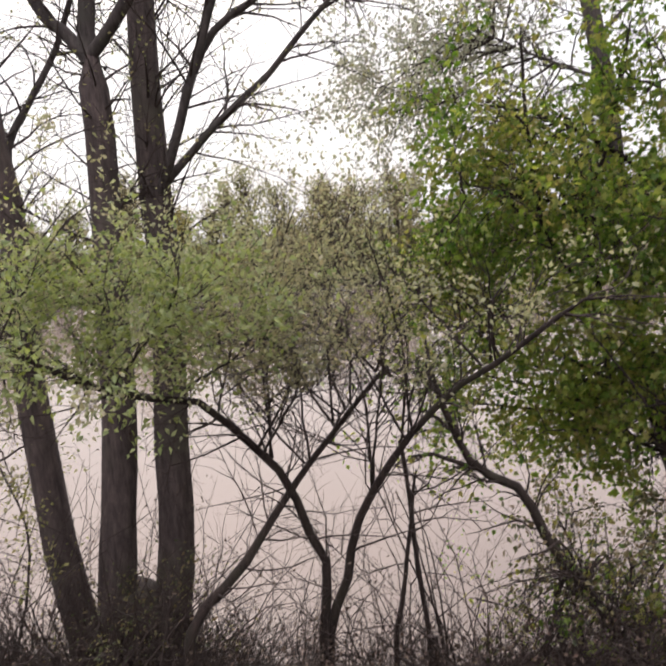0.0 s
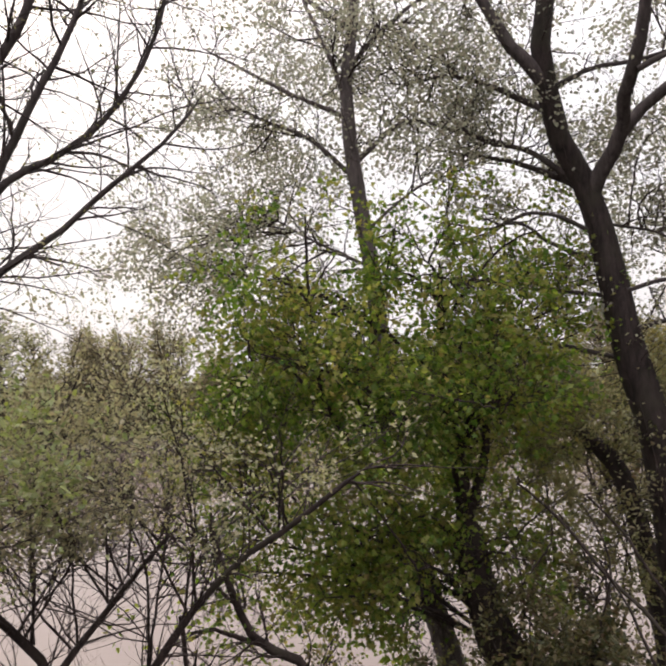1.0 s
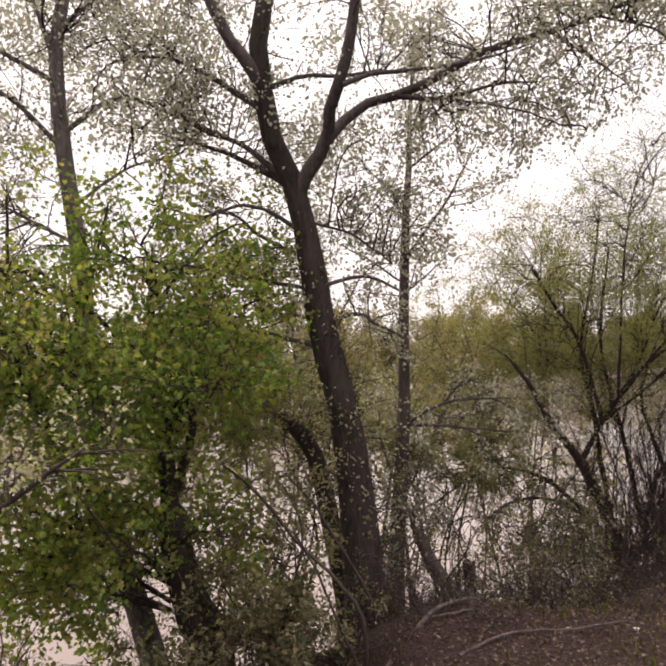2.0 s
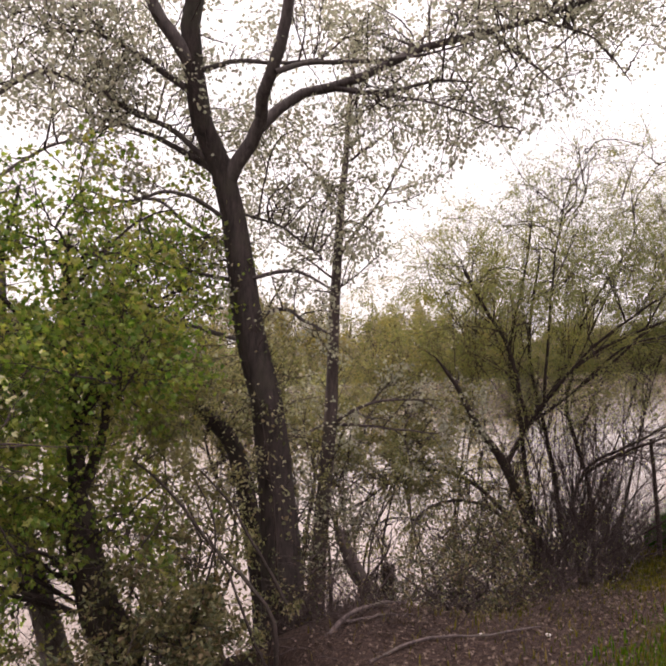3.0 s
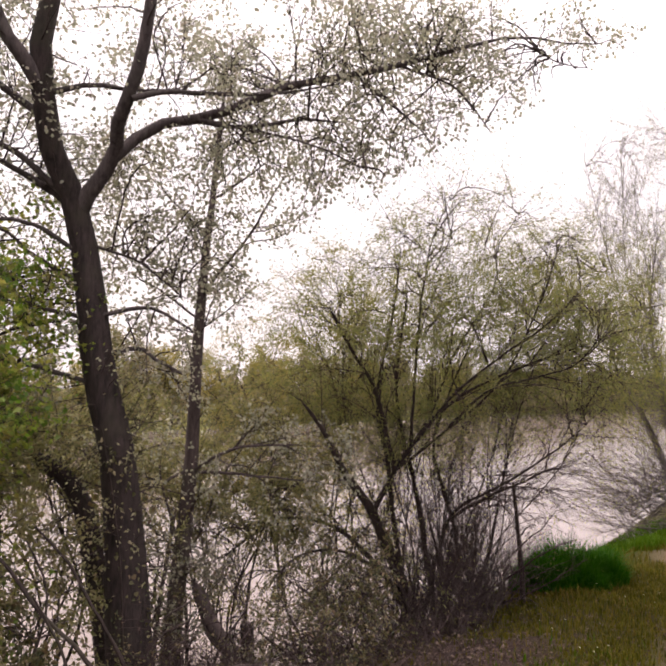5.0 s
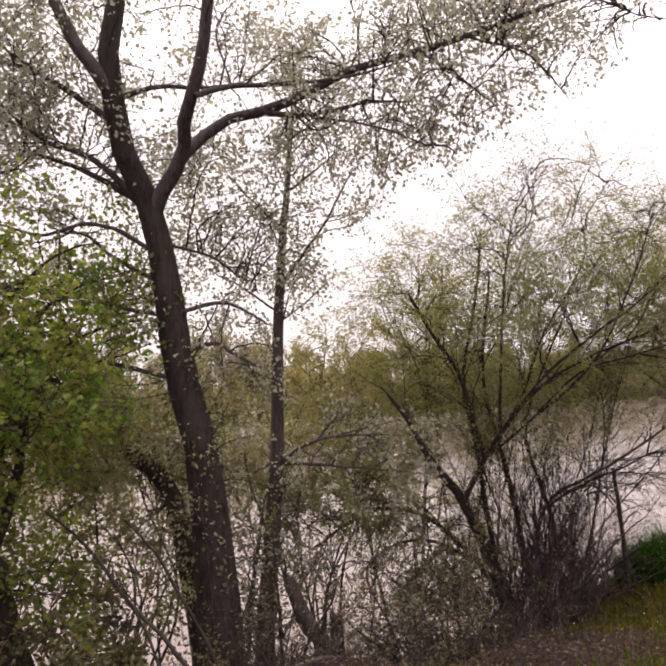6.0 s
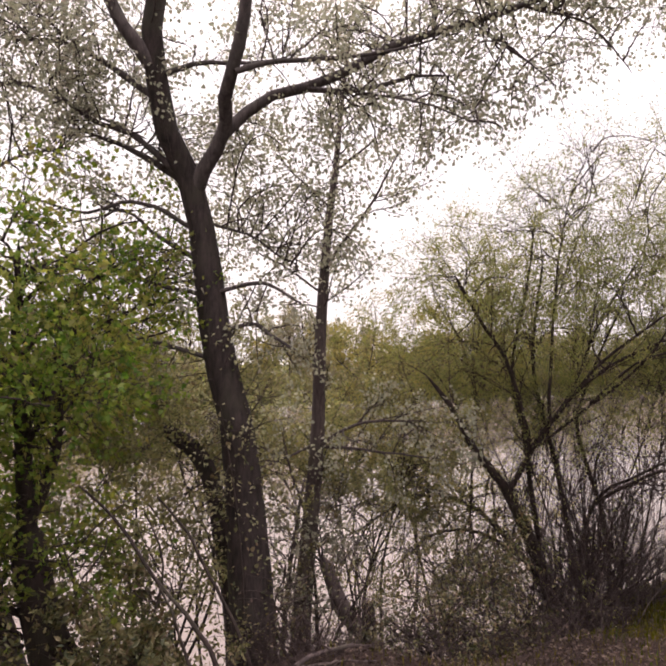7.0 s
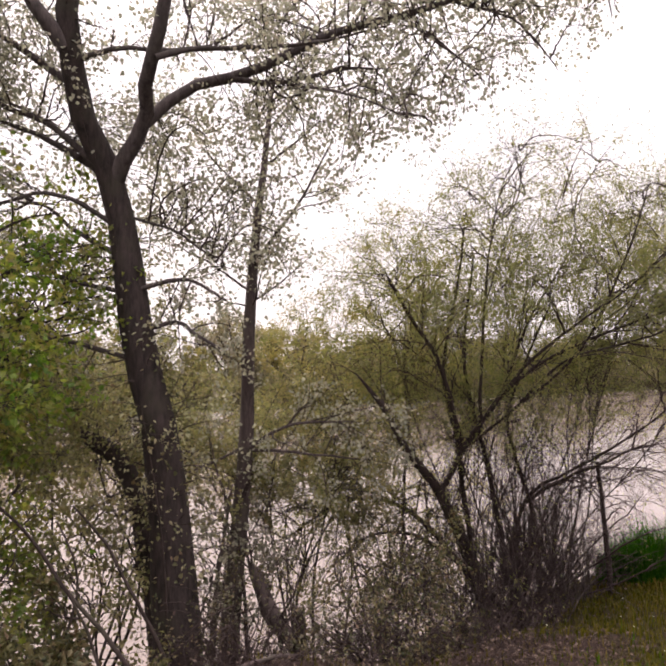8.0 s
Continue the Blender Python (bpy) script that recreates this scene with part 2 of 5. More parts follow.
BLADES = {
    "oval": ([(0, 0), (0.32, 0.28), (1, 0), (0.32, -0.28)], [(0, 3, 2), (0, 2, 1)]),
    "round": ([(0, 0), (0.2, 0.42), (0.62, 0.34), (1, 0), (0.62, -0.34), (0.2, -0.42)], [(0, 3, 2), (0, 2, 1), (0, 4, 3), (0, 5, 4)]),
    "long": ([(0, 0), (0.4, 0.15), (1, 0), (0.4, -0.15)], [(0, 3, 2), (0, 2, 1)]),
}
BLADES["lobed"] = ([(0, 0), (-0.05, 0.4), (0.3, 0.28), (0.42, 0.55), (0.6, 0.2), (1, 0), (0.6, -0.2), (0.42, -0.55), (0.3, -0.28), (-0.05, -0.4)],
              [(0, 2, 1), (0, 4, 2), (2, 4, 3), (0, 5, 4), (0, 6, 5), (0, 8, 6), (6, 8, 7), (0, 9, 8)])


def leaves(name, lines, n, size, blade, rng, span=(0.15, 1.0), spread=0.03, droop=0.3, follow=0.5, where=None, clump=1.3):
    """n leaf blades along the given twigs, as one mesh."""
    lines = np.asarray(lines, float)
    k = lines.shape[1] - 1
    share = rng.gamma(clump, 1.0, len(lines)) + 1e-4
    pick = rng.choice(len(lines), n, p=share / share.sum())
    f = rng.uniform(span[0], span[1], n) * k
    i = np.minimum(f.astype(int), k - 1)
    t = (f - i)[:, None]
    p = lines[pick, i] * (1 - t) + lines[pick, i + 1] * t + rng.normal(0, spread, (n, 3))
    along = lines[pick, i + 1] - lines[pick, i]
    along /= np.linalg.norm(along, axis=1, keepdims=True) + 1e-9
    if where is not None:
        keep = where(p)
        p, along = p[keep], along[keep]
        n = len(p)
    return blades(name, p, along * follow + rng.normal(0, 0.5, (n, 3)) - np.array([0, 0, droop]), size, blade, rng)


def blades(name, p, axis, size, blade, rng, fold=0.25):
    n = len(p)
    axis = axis / (np.linalg.norm(axis, axis=1, keepdims=True) + 1e-9)
    across = np.cross(axis, rng.normal(0, 1, (n, 3)))
    across /= np.linalg.norm(across, axis=1, keepdims=True) + 1e-9
    face = np.cross(axis, across)
    shape, tris = BLADES[blade]
    shape = np.array(shape, float)
    s = rng.uniform(size[0], size[1], n)[:, None, None]
    lift = np.abs(shape[:, 1]) * fold - 0.12 * shape[:, 0] ** 2
    v = p[:, None] + s * (shape[:, 0][:, None] * axis[:, None] + shape[:, 1][:, None] * across[:, None] + lift[:, None] * face[:, None])
    f = (np.array(tris)[None] + (np.arange(n) * len(shape))[:, None, None]).reshape(-1, 3)
    return mesh_of(name, v.reshape(-1, 3), tris=f, smooth=False)


def tree(name, at, label, trunks, limbs, wood, twig_mat, crown_mat, rng, levels, leaf, category="tree", group="", trunk_sides=16, crown_label="", fill=None, fill_r=0.008, fill_up=0.08, fill_from=3, limb_wood=None, clear=0.0):
    """A tree: its trunk or trunks and limbs through given places, shoots in levels, and leaves on the last shoots.
    levels: dicts for sprout(), each fed with the lines of the level before.
    fill: places in the crown, each reached by a bent branch from a near stem.
    clear: how far from the thick wood the leaves begin."""
    top = thing(name, at, label, category, group)
    lines, radii = [], []
    for which, stems, sides in (("trunk", trunks, trunk_sides), ("limb", limbs, 9)):
        for points, r0, r1 in stems:
            line, r = stem(points, r0, r1)
            r = r.copy()
            r[-1] *= 0.2
            if which == "trunk":
                r *= 1 + 0.45 * np.exp(-np.linspace(0, 1, len(r)) * 14)
            if which == "limb" or len(stems) > 1:
                line = line + np.cumsum(rng.normal(0, 0.004, line.shape), 0)
            v, q = tubes(line[None], r[None], sides, rng, 0.045)
            part(which, mesh_of(which, v, q), (limb_wood or wood) if which == "limb" else wood, top)
            lines.append(line)
            radii.append(r)
    feed, feed_r = np.array(lines), np.array(radii)
    twig_v, twig_q, start = [], [], 0
    if fill is not None:
        nodes_ = feed[:, fill_from:].reshape(-1, 3)
        made = []
        for goal in fill:
            away = np.linalg.norm(nodes_ - goal, axis=1) + 0.6 * np.maximum(0, nodes_[:, 2] - goal[2])
            p0 = nodes_[np.argsort(away)[rng.integers(0, 9)]]
            d = goal - p0
            far = np.linalg.norm(d) + 1e-6
            bend = rng.normal(0, 0.1 * far, 3) + np.array([0, 0, fill_up * far])
            made.append(stem([p0, p0 + 0.33 * d + bend, p0 + 0.7 * d + 0.8 * bend, goal], 1, 1)[0])
        made = np.array(made)
        made[:, 1:-1] += rng.normal(0, 0.0035, made[:, 1:-1].shape)
        made_r = (fill_r * rng.uniform(0.6, 1.3, len(made)))[:, None] * (1 - 0.65 * np.linspace(0, 1, 18))[None]
        v, q = tubes(made, made_r, 5)
        twig_v.append(v)
        twig_q.append(q)
        start = len(v)
        feed, feed_r = np.vstack([feed, made]), np.vstack([feed_r, made_r])
    last = feed
    for level in levels:
        level = dict(level)
        sides = level.pop("sides", 4)
        skip = level.pop("skip", 0)
        made, made_r = sprout(feed[skip:] if skip else feed, feed_r[skip:] if skip else feed_r, rng=rng, **level)
        v, q = tubes(made, made_r, sides)
        twig_v.append(v)
        twig_q.append(q + start)
        start += len(v)
        feed, feed_r, last = made, made_r, made
    part("branchwork", mesh_of("branchwork", np.vstack(twig_v), np.vstack(twig_q)), twig_mat, top, kind="stuff")
    if leaf:
        leaf = dict(leaf)
        if clear:
            thick = np.vstack([ln[rr > 0.028] for ln, rr in zip(lines, radii)])

            def apart_from_wood(p):
                near = np.full(len(p), 9.0)
                for node in thick:
                    near = np.minimum(near, np.linalg.norm(p - node, axis=1))
                keep = rng.random(len(p)) < np.clip((near - clear * 0.6) / (clear * 0.8), 0.02, 1)
                return keep & also(p) if also else keep

            also = leaf.get("where")
            leaf["where"] = apart_from_wood
        part("crown", leaves("crown", last, rng=rng, **leaf), crown_mat, top, crown_label)
    return top, last


def dome(n, centre, radii, rng, hollow=0.35, turn=0.0):
    """Places spread through an ellipsoid, fewer near its middle."""
    w = rng.normal(0, 1, (n, 3))
    w /= np.linalg.norm(w, axis=1, keepdims=True)
    w *= (rng.uniform(hollow**3, 1.0, n) ** (1 / 3))[:, None]
    x, y = w[:, 0] * radii[0], w[:, 1] * radii[1]
    c, s = math.cos(turn), math.sin(turn)
    return np.array(centre) + np.stack([c * x - s * y, s * x + c * y, w[:, 2] * radii[2]], 1)


# ---- ground and water ----
def spaced(lo, hi, fine_lo, fine_hi, step, grow=1.25):
    out = list(np.arange(fine_lo, fine_hi + step / 2, step))
    for sign, end, first in ((-1, lo, fine_lo), (1, hi, fine_hi)):
        d, p, more = step, first, []
        while sign * (end - p) > 0:
            d *= grow
            p += sign * d
            more.append(p)
        out = more[::-1] + out if sign < 0 else out + more
    return np.array(out)


def grid_mesh(name, us, vs, z_of):
    uu, vv = np.meshgrid(us, vs, indexing="ij")
    x, y = xy(uu, vv)
    n, m = uu.shape
    i, j = np.meshgrid(np.arange(n - 1), np.arange(m - 1), indexing="ij")
    q = np.stack([i * m + j, (i + 1) * m + j, (i + 1) * m + j + 1, i * m + j + 1], -1).reshape(-1, 4)
    return mesh_of(name, np.stack([x, y, z_of(x, y)], -1).reshape(-1, 3), q)


def ground_material():
    m, nodes, links, p = material("bank_soil")
    tc = nodes.new("ShaderNodeTexCoord")
    fine = noise_node(nodes, links, 38, 6, 0.7)
    mid = noise_node(nodes, links, 5, 4, 0.6)
    big = noise_node(nodes, links, 0.9, 3, 0.6)
    soil = ramp(nodes, links, fine.outputs[0], [(0.3, (0.013, 0.008, 0.007)), (0.55, (0.036, 0.023, 0.019)), (0.75, (0.09, 0.062, 0.05))]).outputs[0]
    turf = ramp(nodes, links, fine.outputs[0], [(0.3, (0.018, 0.02, 0.003)), (0.7, (0.055, 0.052, 0.008))]).outputs[0]
    dust = ramp(nodes, links, mid.outputs[0], [(0.3, (0.045, 0.034, 0.02)), (0.7, (0.12, 0.088, 0.064))]).outputs[0]
    # Across the bank, in metres, and along it.
    sep = nodes.new("ShaderNodeMapping")
    sep.vector_type = "POINT"
    sep.inputs["Rotation"].default_value = (0, 0, -math.atan2(UY, UX))
    links.new(tc.outputs["Object"], sep.inputs[0])
    axes = nodes.new("ShaderNodeSeparateXYZ")
    links.new(sep.outputs[0], axes.inputs[0])

    def band(src, lo, hi, jitter):
        add = nodes.new("ShaderNodeMath")
        add.operation = "MULTIPLY_ADD"
        links.new(mid.outputs[0], add.inputs[0])
        add.inputs[1].default_value, add.inputs[2].default_value = jitter, -jitter / 2
        tot = nodes.new("ShaderNodeMath")
        links.new(src, tot.inputs[0])
        links.new(add.outputs[0], tot.inputs[1])
        mr = nodes.new("ShaderNodeMapRange")
        mr.inputs[1].default_value, mr.inputs[2].default_value = lo, hi
        links.new(tot.outputs[0], mr.inputs[0])
        return mr.outputs[0]

    def times(a, b):
        mul = nodes.new("ShaderNodeMath")
        mul.operation = "MULTIPLY"
        links.new(a, mul.inputs[0])
        links.new(b, mul.inputs[1])
        return mul.outputs[0]

    wide = times(band(axes.outputs[0], 5.6, 7.0, 2.0), band(axes.outputs[1], 4.8, 4.2, 0.8))
    strip = times(band(axes.outputs[1], 1.75, 1.4, 0.7), band(axes.outputs[0], 3.4, 4.6, 1.5))
    either = nodes.new("ShaderNodeMath")
    either.operation = "MAXIMUM"
    links.new(wide, either.inputs[0])
    links.new(strip, either.inputs[1])
    green = either.outputs[0]
    patches = ramp(nodes, links, big.outputs[0], [(0.3, (0.45, 0.45, 0.45)), (0.6, (1, 1, 1))]).outputs[0]
    col = mixed(nodes, links, times(green, patches), soil, turf)
    trod = times(band(axes.outputs[1], 1.1, 0.75, 0.6), band(axes.outputs[1], -1.1, -0.5, 0.9))
    col = mixed(nodes, links, trod, col, dust)
    # The bare patch where the track turns towards the water.
    worn = times(times(band(axes.outputs[1], 1.75, 1.35, 0.6), band(axes.outputs[1], 0.6, 0.9, 0.5)), times(band(axes.outputs[0], 9.2, 9.6, 0.5), band(axes.outputs[0], 10.4, 10.0, 0.5)))
    col = mixed(nodes, links, worn, col, dust)
    far = band(axes.outputs[1], 40.0, 52.0, 1.0)
    col = mixed(nodes, links, far, col, (0.08, 0.08, 0.03))
    links.new(col, p.inputs["Base Color"])
    p.inputs["Roughness"].default_value = 0.95
    p.inputs["Specular IOR Level"].default_value = 0.08
    bump = nodes.new("ShaderNodeBump")
    bump.inputs["Strength"].default_value, bump.inputs["Distance"].default_value = 0.8, 0.03
    links.new(fine.outputs[0], bump.inputs["Height"])
    links.new(bump.outputs[0], p.inputs["Normal"])
    return m


def water_material():
    m, nodes, links, p = material("river_water")
    p.inputs["Base Color"].default_value = (0.15, 0.117, 0.1, 1)
    p.inputs["Roughness"].default_value = 0.12
    p.inputs["IOR"].default_value = 1.33
    small = noise_node(nodes, links, 2.2, 3, 0.6, stretch=(1, 1, 1))
    bump = nodes.new("ShaderNodeBump")
    bump.inputs["Strength"].default_value, bump.inputs["Distance"].default_value = 0.25, 0.03
    links.new(small.outputs[0], bump.inputs["Height"])
    links.new(bump.outputs[0], p.inputs["Normal"])
    return m


us, vs = spaced(-900, 1500, -4, 14, 0.13), spaced(-700, 1500, -1.5, 8, 0.13)
ground = part("ground", grid_mesh("ground", us, vs, height), ground_material(), None)
tagged(ground, "river bank of brown soil, leaf litter and rough grass", "ground", kind="structure")
water = part("water", grid_mesh("water", spaced(-900, 1500, -10, 20, 2.0), spaced(4.2, 55.6, 8, 12, 2.0), lambda x, y: np.full_like(x, WATER_Z)), water_material(), None)
tagged(water, "calm pinkish grey river water reflecting the white sky", "water", kind="structure")

# ---- the far bank's woods ----
def far_tree(name, label, seed, tall, wide, mat, bare=False):
    rng = np.random.default_rng(seed)
    top = thing(name, (0, 0, 0), label, "tree", "far bank trees")
    line, r = stem([(0, 0, -0.6), (0.1, 0.1, tall * 0.3), (-0.1, 0.2, tall * 0.7)], 0.16, 0.04)
    v, q = tubes(line[None], r[None], 7, rng, 0.05)
    part("trunk", mesh_of("trunk", v, q), BARK_GREY, top)
    made, made_r = sprout(line[None], r[None], 46, (0.05, 1.0), (wide * 0.6, wide * 1.15), (25, 75), rng, up=0.12, wander=0.2, r=0.05, taper=0.35)
    fine, fine_r = sprout(made, made_r, 420, (0.2, 1.0), (wide * 0.25, wide * 0.5), (20, 70), rng, up=0.05, wander=0.25, r=0.018, steps=6)
    v1, q1 = tubes(made, made_r, 4)
    v2, q2 = tubes(fine, fine_r, 3)
    part("branchwork", mesh_of("branchwork", np.vstack([v1, v2]), np.vstack([q1, q2 + len(v1)])), TWIG, top, kind="stuff")
    n = 2500 if bare else 7000
    part("crown", leaves("crown", fine, n, (0.1, 0.24), "oval", rng, spread=0.14, droop=0.1), mat, top)
    return top


protos = [
    far_tree("far_tree", "olive green tree in new leaf on the far bank", 11, 8.5, 3.4, LEAF_FAR_HAZED),
    far_tree("far_tree", "brownish thinly leaved tree on the far bank", 12, 8.0, 3.0, LEAF_OLIVE, True),
    far_tree("far_tree", "yellow green willow tree on the far bank", 13, 7.0, 3.2, LEAF_YELLOW),
    far_tree("far_tree", "low olive bush at the far water's edge", 14, 4.5, 2.8, LEAF_FAR_HAZED),
]
rng = np.random.default_rng(5)
used = set()
for row, v0, gap in ((0, 56.5, 3.2), (1, 61.5, 4.0), (2, 54.9, 2.6)):
    u0 = -52.0
    while u0 < 420:
        kind = rng.choice(4, p=[0.42, 0.3, 0.1, 0.18])
        if 52 < u0 < 66 and row == 0:
            kind = 2
        if row == 2:
            kind = 3
        x, y = xy(u0, v0 + rng.uniform(-0.8, 1.2))
        s = rng.uniform(0.9, 1.3) * (0.72 if row == 2 else 0.9) * (1.0 + 0.0028 * max(0, u0)) * (0.92 if u0 > 5 else 1.0)
        m = pose(x, y, ground_at(x, y) - 0.1, 0, 0, rng.uniform(0, 360)) @ Matrix.Diagonal((s, s, s * rng.uniform(0.85, 1.1), 1))
        if kind in used:
            copy_thing(protos[kind], m).scale = m.to_scale()
        else:
            protos[kind].matrix_basis = m
            used.add(kind)
        u0 += gap * rng.uniform(0.7, 1.3) * (1 + max(0, u0) / 220)

# ---- the forked poplar on the bank ----
rng = np.random.default_rng(21)
def base(points, deeper=0.35):
    """A stem's places, carried down to the ground."""
    x, y, z = points[0]
    g = ground_at(x, y)
    return [(x, y, min(z - 0.1, g - deeper))] + list(points)


poplar_limbs = [
    ([(-1.32, 5.58, 3.93), (-1.43, 5.5, 4.1), (-1.56, 5.5, 4.27), (-1.85, 5.5, 4.9), (-2.0, 5.6, 5.7)], 0.055, 0.02),
]
poplar_limbs += [
    ([(-1.06, 5.86, 3.04), (-0.97, 5.79, 3.2), (-0.86, 5.73, 3.32), (-0.77, 5.69, 3.48), (-0.75, 5.56, 3.57), (-0.68, 5.43, 3.71), (-0.62, 5.34, 3.82), (-0.54, 5.26, 4.09), (-0.48, 5.15, 4.4), (-0.3, 4.95, 5.3), (-0.3, 4.9, 6.0)], 0.062, 0.016),
]
poplar_limbs += [
    ([(-0.79, 5.69, 3.45), (-0.72, 5.76, 3.57), (-0.62, 5.83, 3.7), (-0.43, 5.89, 3.83), (-0.23, 5.93, 3.88), (-0.1, 5.95, 3.93), (0.17, 5.95, 4.05), (0.34, 5.94, 4.17), (0.75, 5.92, 4.28), (1.12, 5.89, 4.35), (1.41, 5.85, 4.43), (1.84, 5.85, 4.6), (2.34, 5.83, 4.74), (2.84, 5.77, 4.67), (3.19, 5.7, 4.75)], 0.046, 0.002),
]
poplar_limbs += [
    ([(-0.63, 5.34, 3.77), (-0.52, 5.43, 3.85), (-0.41, 5.54, 3.92), (-0.09, 5.64, 3.97), (0.17, 5.72, 4.01), (0.5, 5.8, 4.09), (0.9, 5.8, 4.2)], 0.024, 0.006),
    ([(-0.25, 5.93, 3.87), (-0.09, 5.92, 3.83), (0.11, 5.89, 3.8), (0.24, 5.86, 3.81), (0.58, 5.83, 3.87), (0.91, 5.8, 3.86)], 0.024, 0.006),
    ([(-1.08, 5.85, 3.12), (-1.42, 5.75, 3.44), (-1.57, 5.68, 3.53), (-1.8, 5.6, 3.62), (-2.06, 5.5, 3.82)], 0.03, 0.01),
]
poplar_limbs += [
    ([(-1.08, 5.85, 3.1), (-1.52, 5.95, 3.41), (-1.88, 6.12, 3.59), (-2.37, 6.3, 3.77)], 0.03, 0.01),
    ([(-1.0, 5.86, 2.55), (-1.18, 6.06, 2.63), (-1.45, 6.1, 2.78), (-1.65, 6.1, 2.95), (-1.95, 6.2, 3.0)], 0.026, 0.008),
    ([(-0.92, 5.86, 2.3), (-0.5, 5.75, 2.37), (-0.29, 5.62, 2.27), (-0.16, 5.5, 2.19)], 0.02, 0.008),
    ([(-0.88, 5.87, 2.0), (-0.59, 5.82, 2.09), (-0.38, 5.65, 1.99), (-0.21, 5.5, 1.91)], 0.02, 0.008),
]
poplar_limbs += [
    ([(-1.29, 5.62, 3.85), (-0.95, 5.6, 3.95), (-0.6, 5.65, 3.97), (-0.3, 5.75, 4.05)], 0.024, 0.008),
    ([(-1.0, 5.86, 2.85), (-0.6, 5.95, 2.75), (-0.3, 6.0, 2.5)], 0.013, 0.005),
    ([(0.98, 5.9, 4.32), (1.32, 5.7, 3.95), (1.58, 5.6, 3.63)], 0.013, 0.004),
    ([(1.33, 5.87, 4.42), (1.82, 5.85, 4.24), (2.11, 5.8, 3.85)], 0.013, 0.004),
    ([(0.2, 5.88, 3.8), (0.65, 5.4, 3.5), (0.98, 5.2, 3.29)], 0.012, 0.004),
]
poplar_limbs += [
    ([(2.33, 5.83, 4.74), (2.6, 5.8, 4.52), (2.91, 5.8, 4.46)], 0.008, 0.003),
    ([(-1.01, 5.88, 2.76), (-1.4, 5.65, 2.95), (-1.76, 5.53, 2.87), (-2.17, 5.4, 2.95)], 0.02, 0.006),
    ([(-1.28, 5.68, 3.7), (-1.73, 5.77, 4.04), (-2.14, 5.83, 4.25), (-2.63, 5.9, 4.33)], 0.03, 0.008),
    ([(-0.93, 5.9, 2.28), (-1.38, 5.93, 2.37), (-1.82, 6.07, 2.51), (-2.31, 6.2, 2.51)], 0.02, 0.006),
]
poplar_limbs += [
    ([(-0.84, 5.9, 1.78), (-1.25, 5.87, 1.91), (-1.53, 5.93, 1.97), (-2.05, 6.0, 2.15)], 0.02, 0.006),
]
def poplar_crown(p):
    """Above the line at which the crown ends over the water."""
    return p[:, 2] > 3.65 + 0.62 * (p[:, 0] - 1.6) - 9 * (p[:, 0] < 0.4)


poplar, _ = tree("poplar_tree", (-0.55, 5.85, ground_at(-0.55, 5.85)), "forked poplar with dark furrowed bark and sparse young leaves",
    [(base([(-0.55, 5.9, -0.63), (-0.55, 5.89, -0.11), (-0.63, 5.89, 0.71), (-0.72, 5.88, 1.36), (-0.85, 5.87, 1.85), (-0.93, 5.86, 2.35), (-1.02, 5.86, 2.84), (-1.1, 5.83, 3.17), (-1.21, 5.75, 3.37), (-1.27, 5.65, 3.72), (-1.32, 5.56, 4.1), (-1.25, 5.5, 4.5), (-1.2, 5.5, 5.3)]), 0.17, 0.052),
     (base([(-0.74, 6.2, -0.45), (-0.83, 6.28, 0.0), (-0.9, 6.3, 0.38), (-0.95, 6.3, 0.65), (-1.01, 6.3, 0.88), (-1.14, 6.3, 1.1), (-1.3, 6.28, 1.21), (-1.43, 6.25, 1.3)]), 0.095, 0.068)],
    poplar_limbs,
    BARK_POPLAR, TWIG, LEAF_POPLAR, rng,
    [dict(n=800, span=(0.12, 1.0), length=(0.3, 0.85), angle=(30, 75), up=-0.02, wander=0.16, r=0.006, skip=2, taper=0.3, where=lambda p: poplar_crown(p - np.array([0, 0, 0.12]))),
     dict(n=7000, span=(0.1, 1.0), length=(0.15, 0.45), angle=(25, 70), up=-0.05, wander=0.2, r=0.0026, steps=5, sides=3, where=poplar_crown)],
    dict(n=37000, size=(0.018, 0.038), blade="round", spread=0.035, droop=0.5, clump=5.0, where=poplar_crown),
    fill=np.vstack([dome(120, (-0.5, 6.1, 4.35), (2.9, 1.0, 1.1), rng, 0.45), dome(40, (-1.2, 6.35, 3.0), (1.5, 0.8, 0.85), rng), dome(12, (0.4, 5.9, 3.6), (1.1, 0.5, 0.4), rng), dome(46, (1.75, 5.8, 4.55), (1.35, 0.5, 0.5), rng)]), fill_r=0.008, limb_wood=BARK_LIMB_GLARE, clear=0.26)

# Short leafy shoots that hang round its two stems.
stems_ = np.array([stem([(-0.6, 5.89, 0.4), (-0.63, 5.89, 0.71), (-0.72, 5.88, 1.36), (-0.85, 5.87, 1.85)], 1, 1)[0], stem([(-0.88, 6.3, 0.3), (-0.95, 6.3, 0.65), (-1.1, 6.3, 1.05), (-1.43, 6.25, 1.3)], 1, 1)[0]])
spray, spray_r = sprout(stems_, np.full(stems_.shape[:2], 0.02), 150, (0.0, 1.0), (0.2, 0.6), (40, 95), rng, up=-0.05, wander=0.16, r=0.005, taper=0.1)
spray2, spray2_r = sprout(spray, spray_r, 700, (0.25, 1.0), (0.1, 0.28), (25, 70), rng, up=-0.04, wander=0.18, r=0.0022, steps=5)
v1, q1 = tubes(spray, spray_r, 4)
v2, q2 = tubes(spray2, spray2_r, 3)
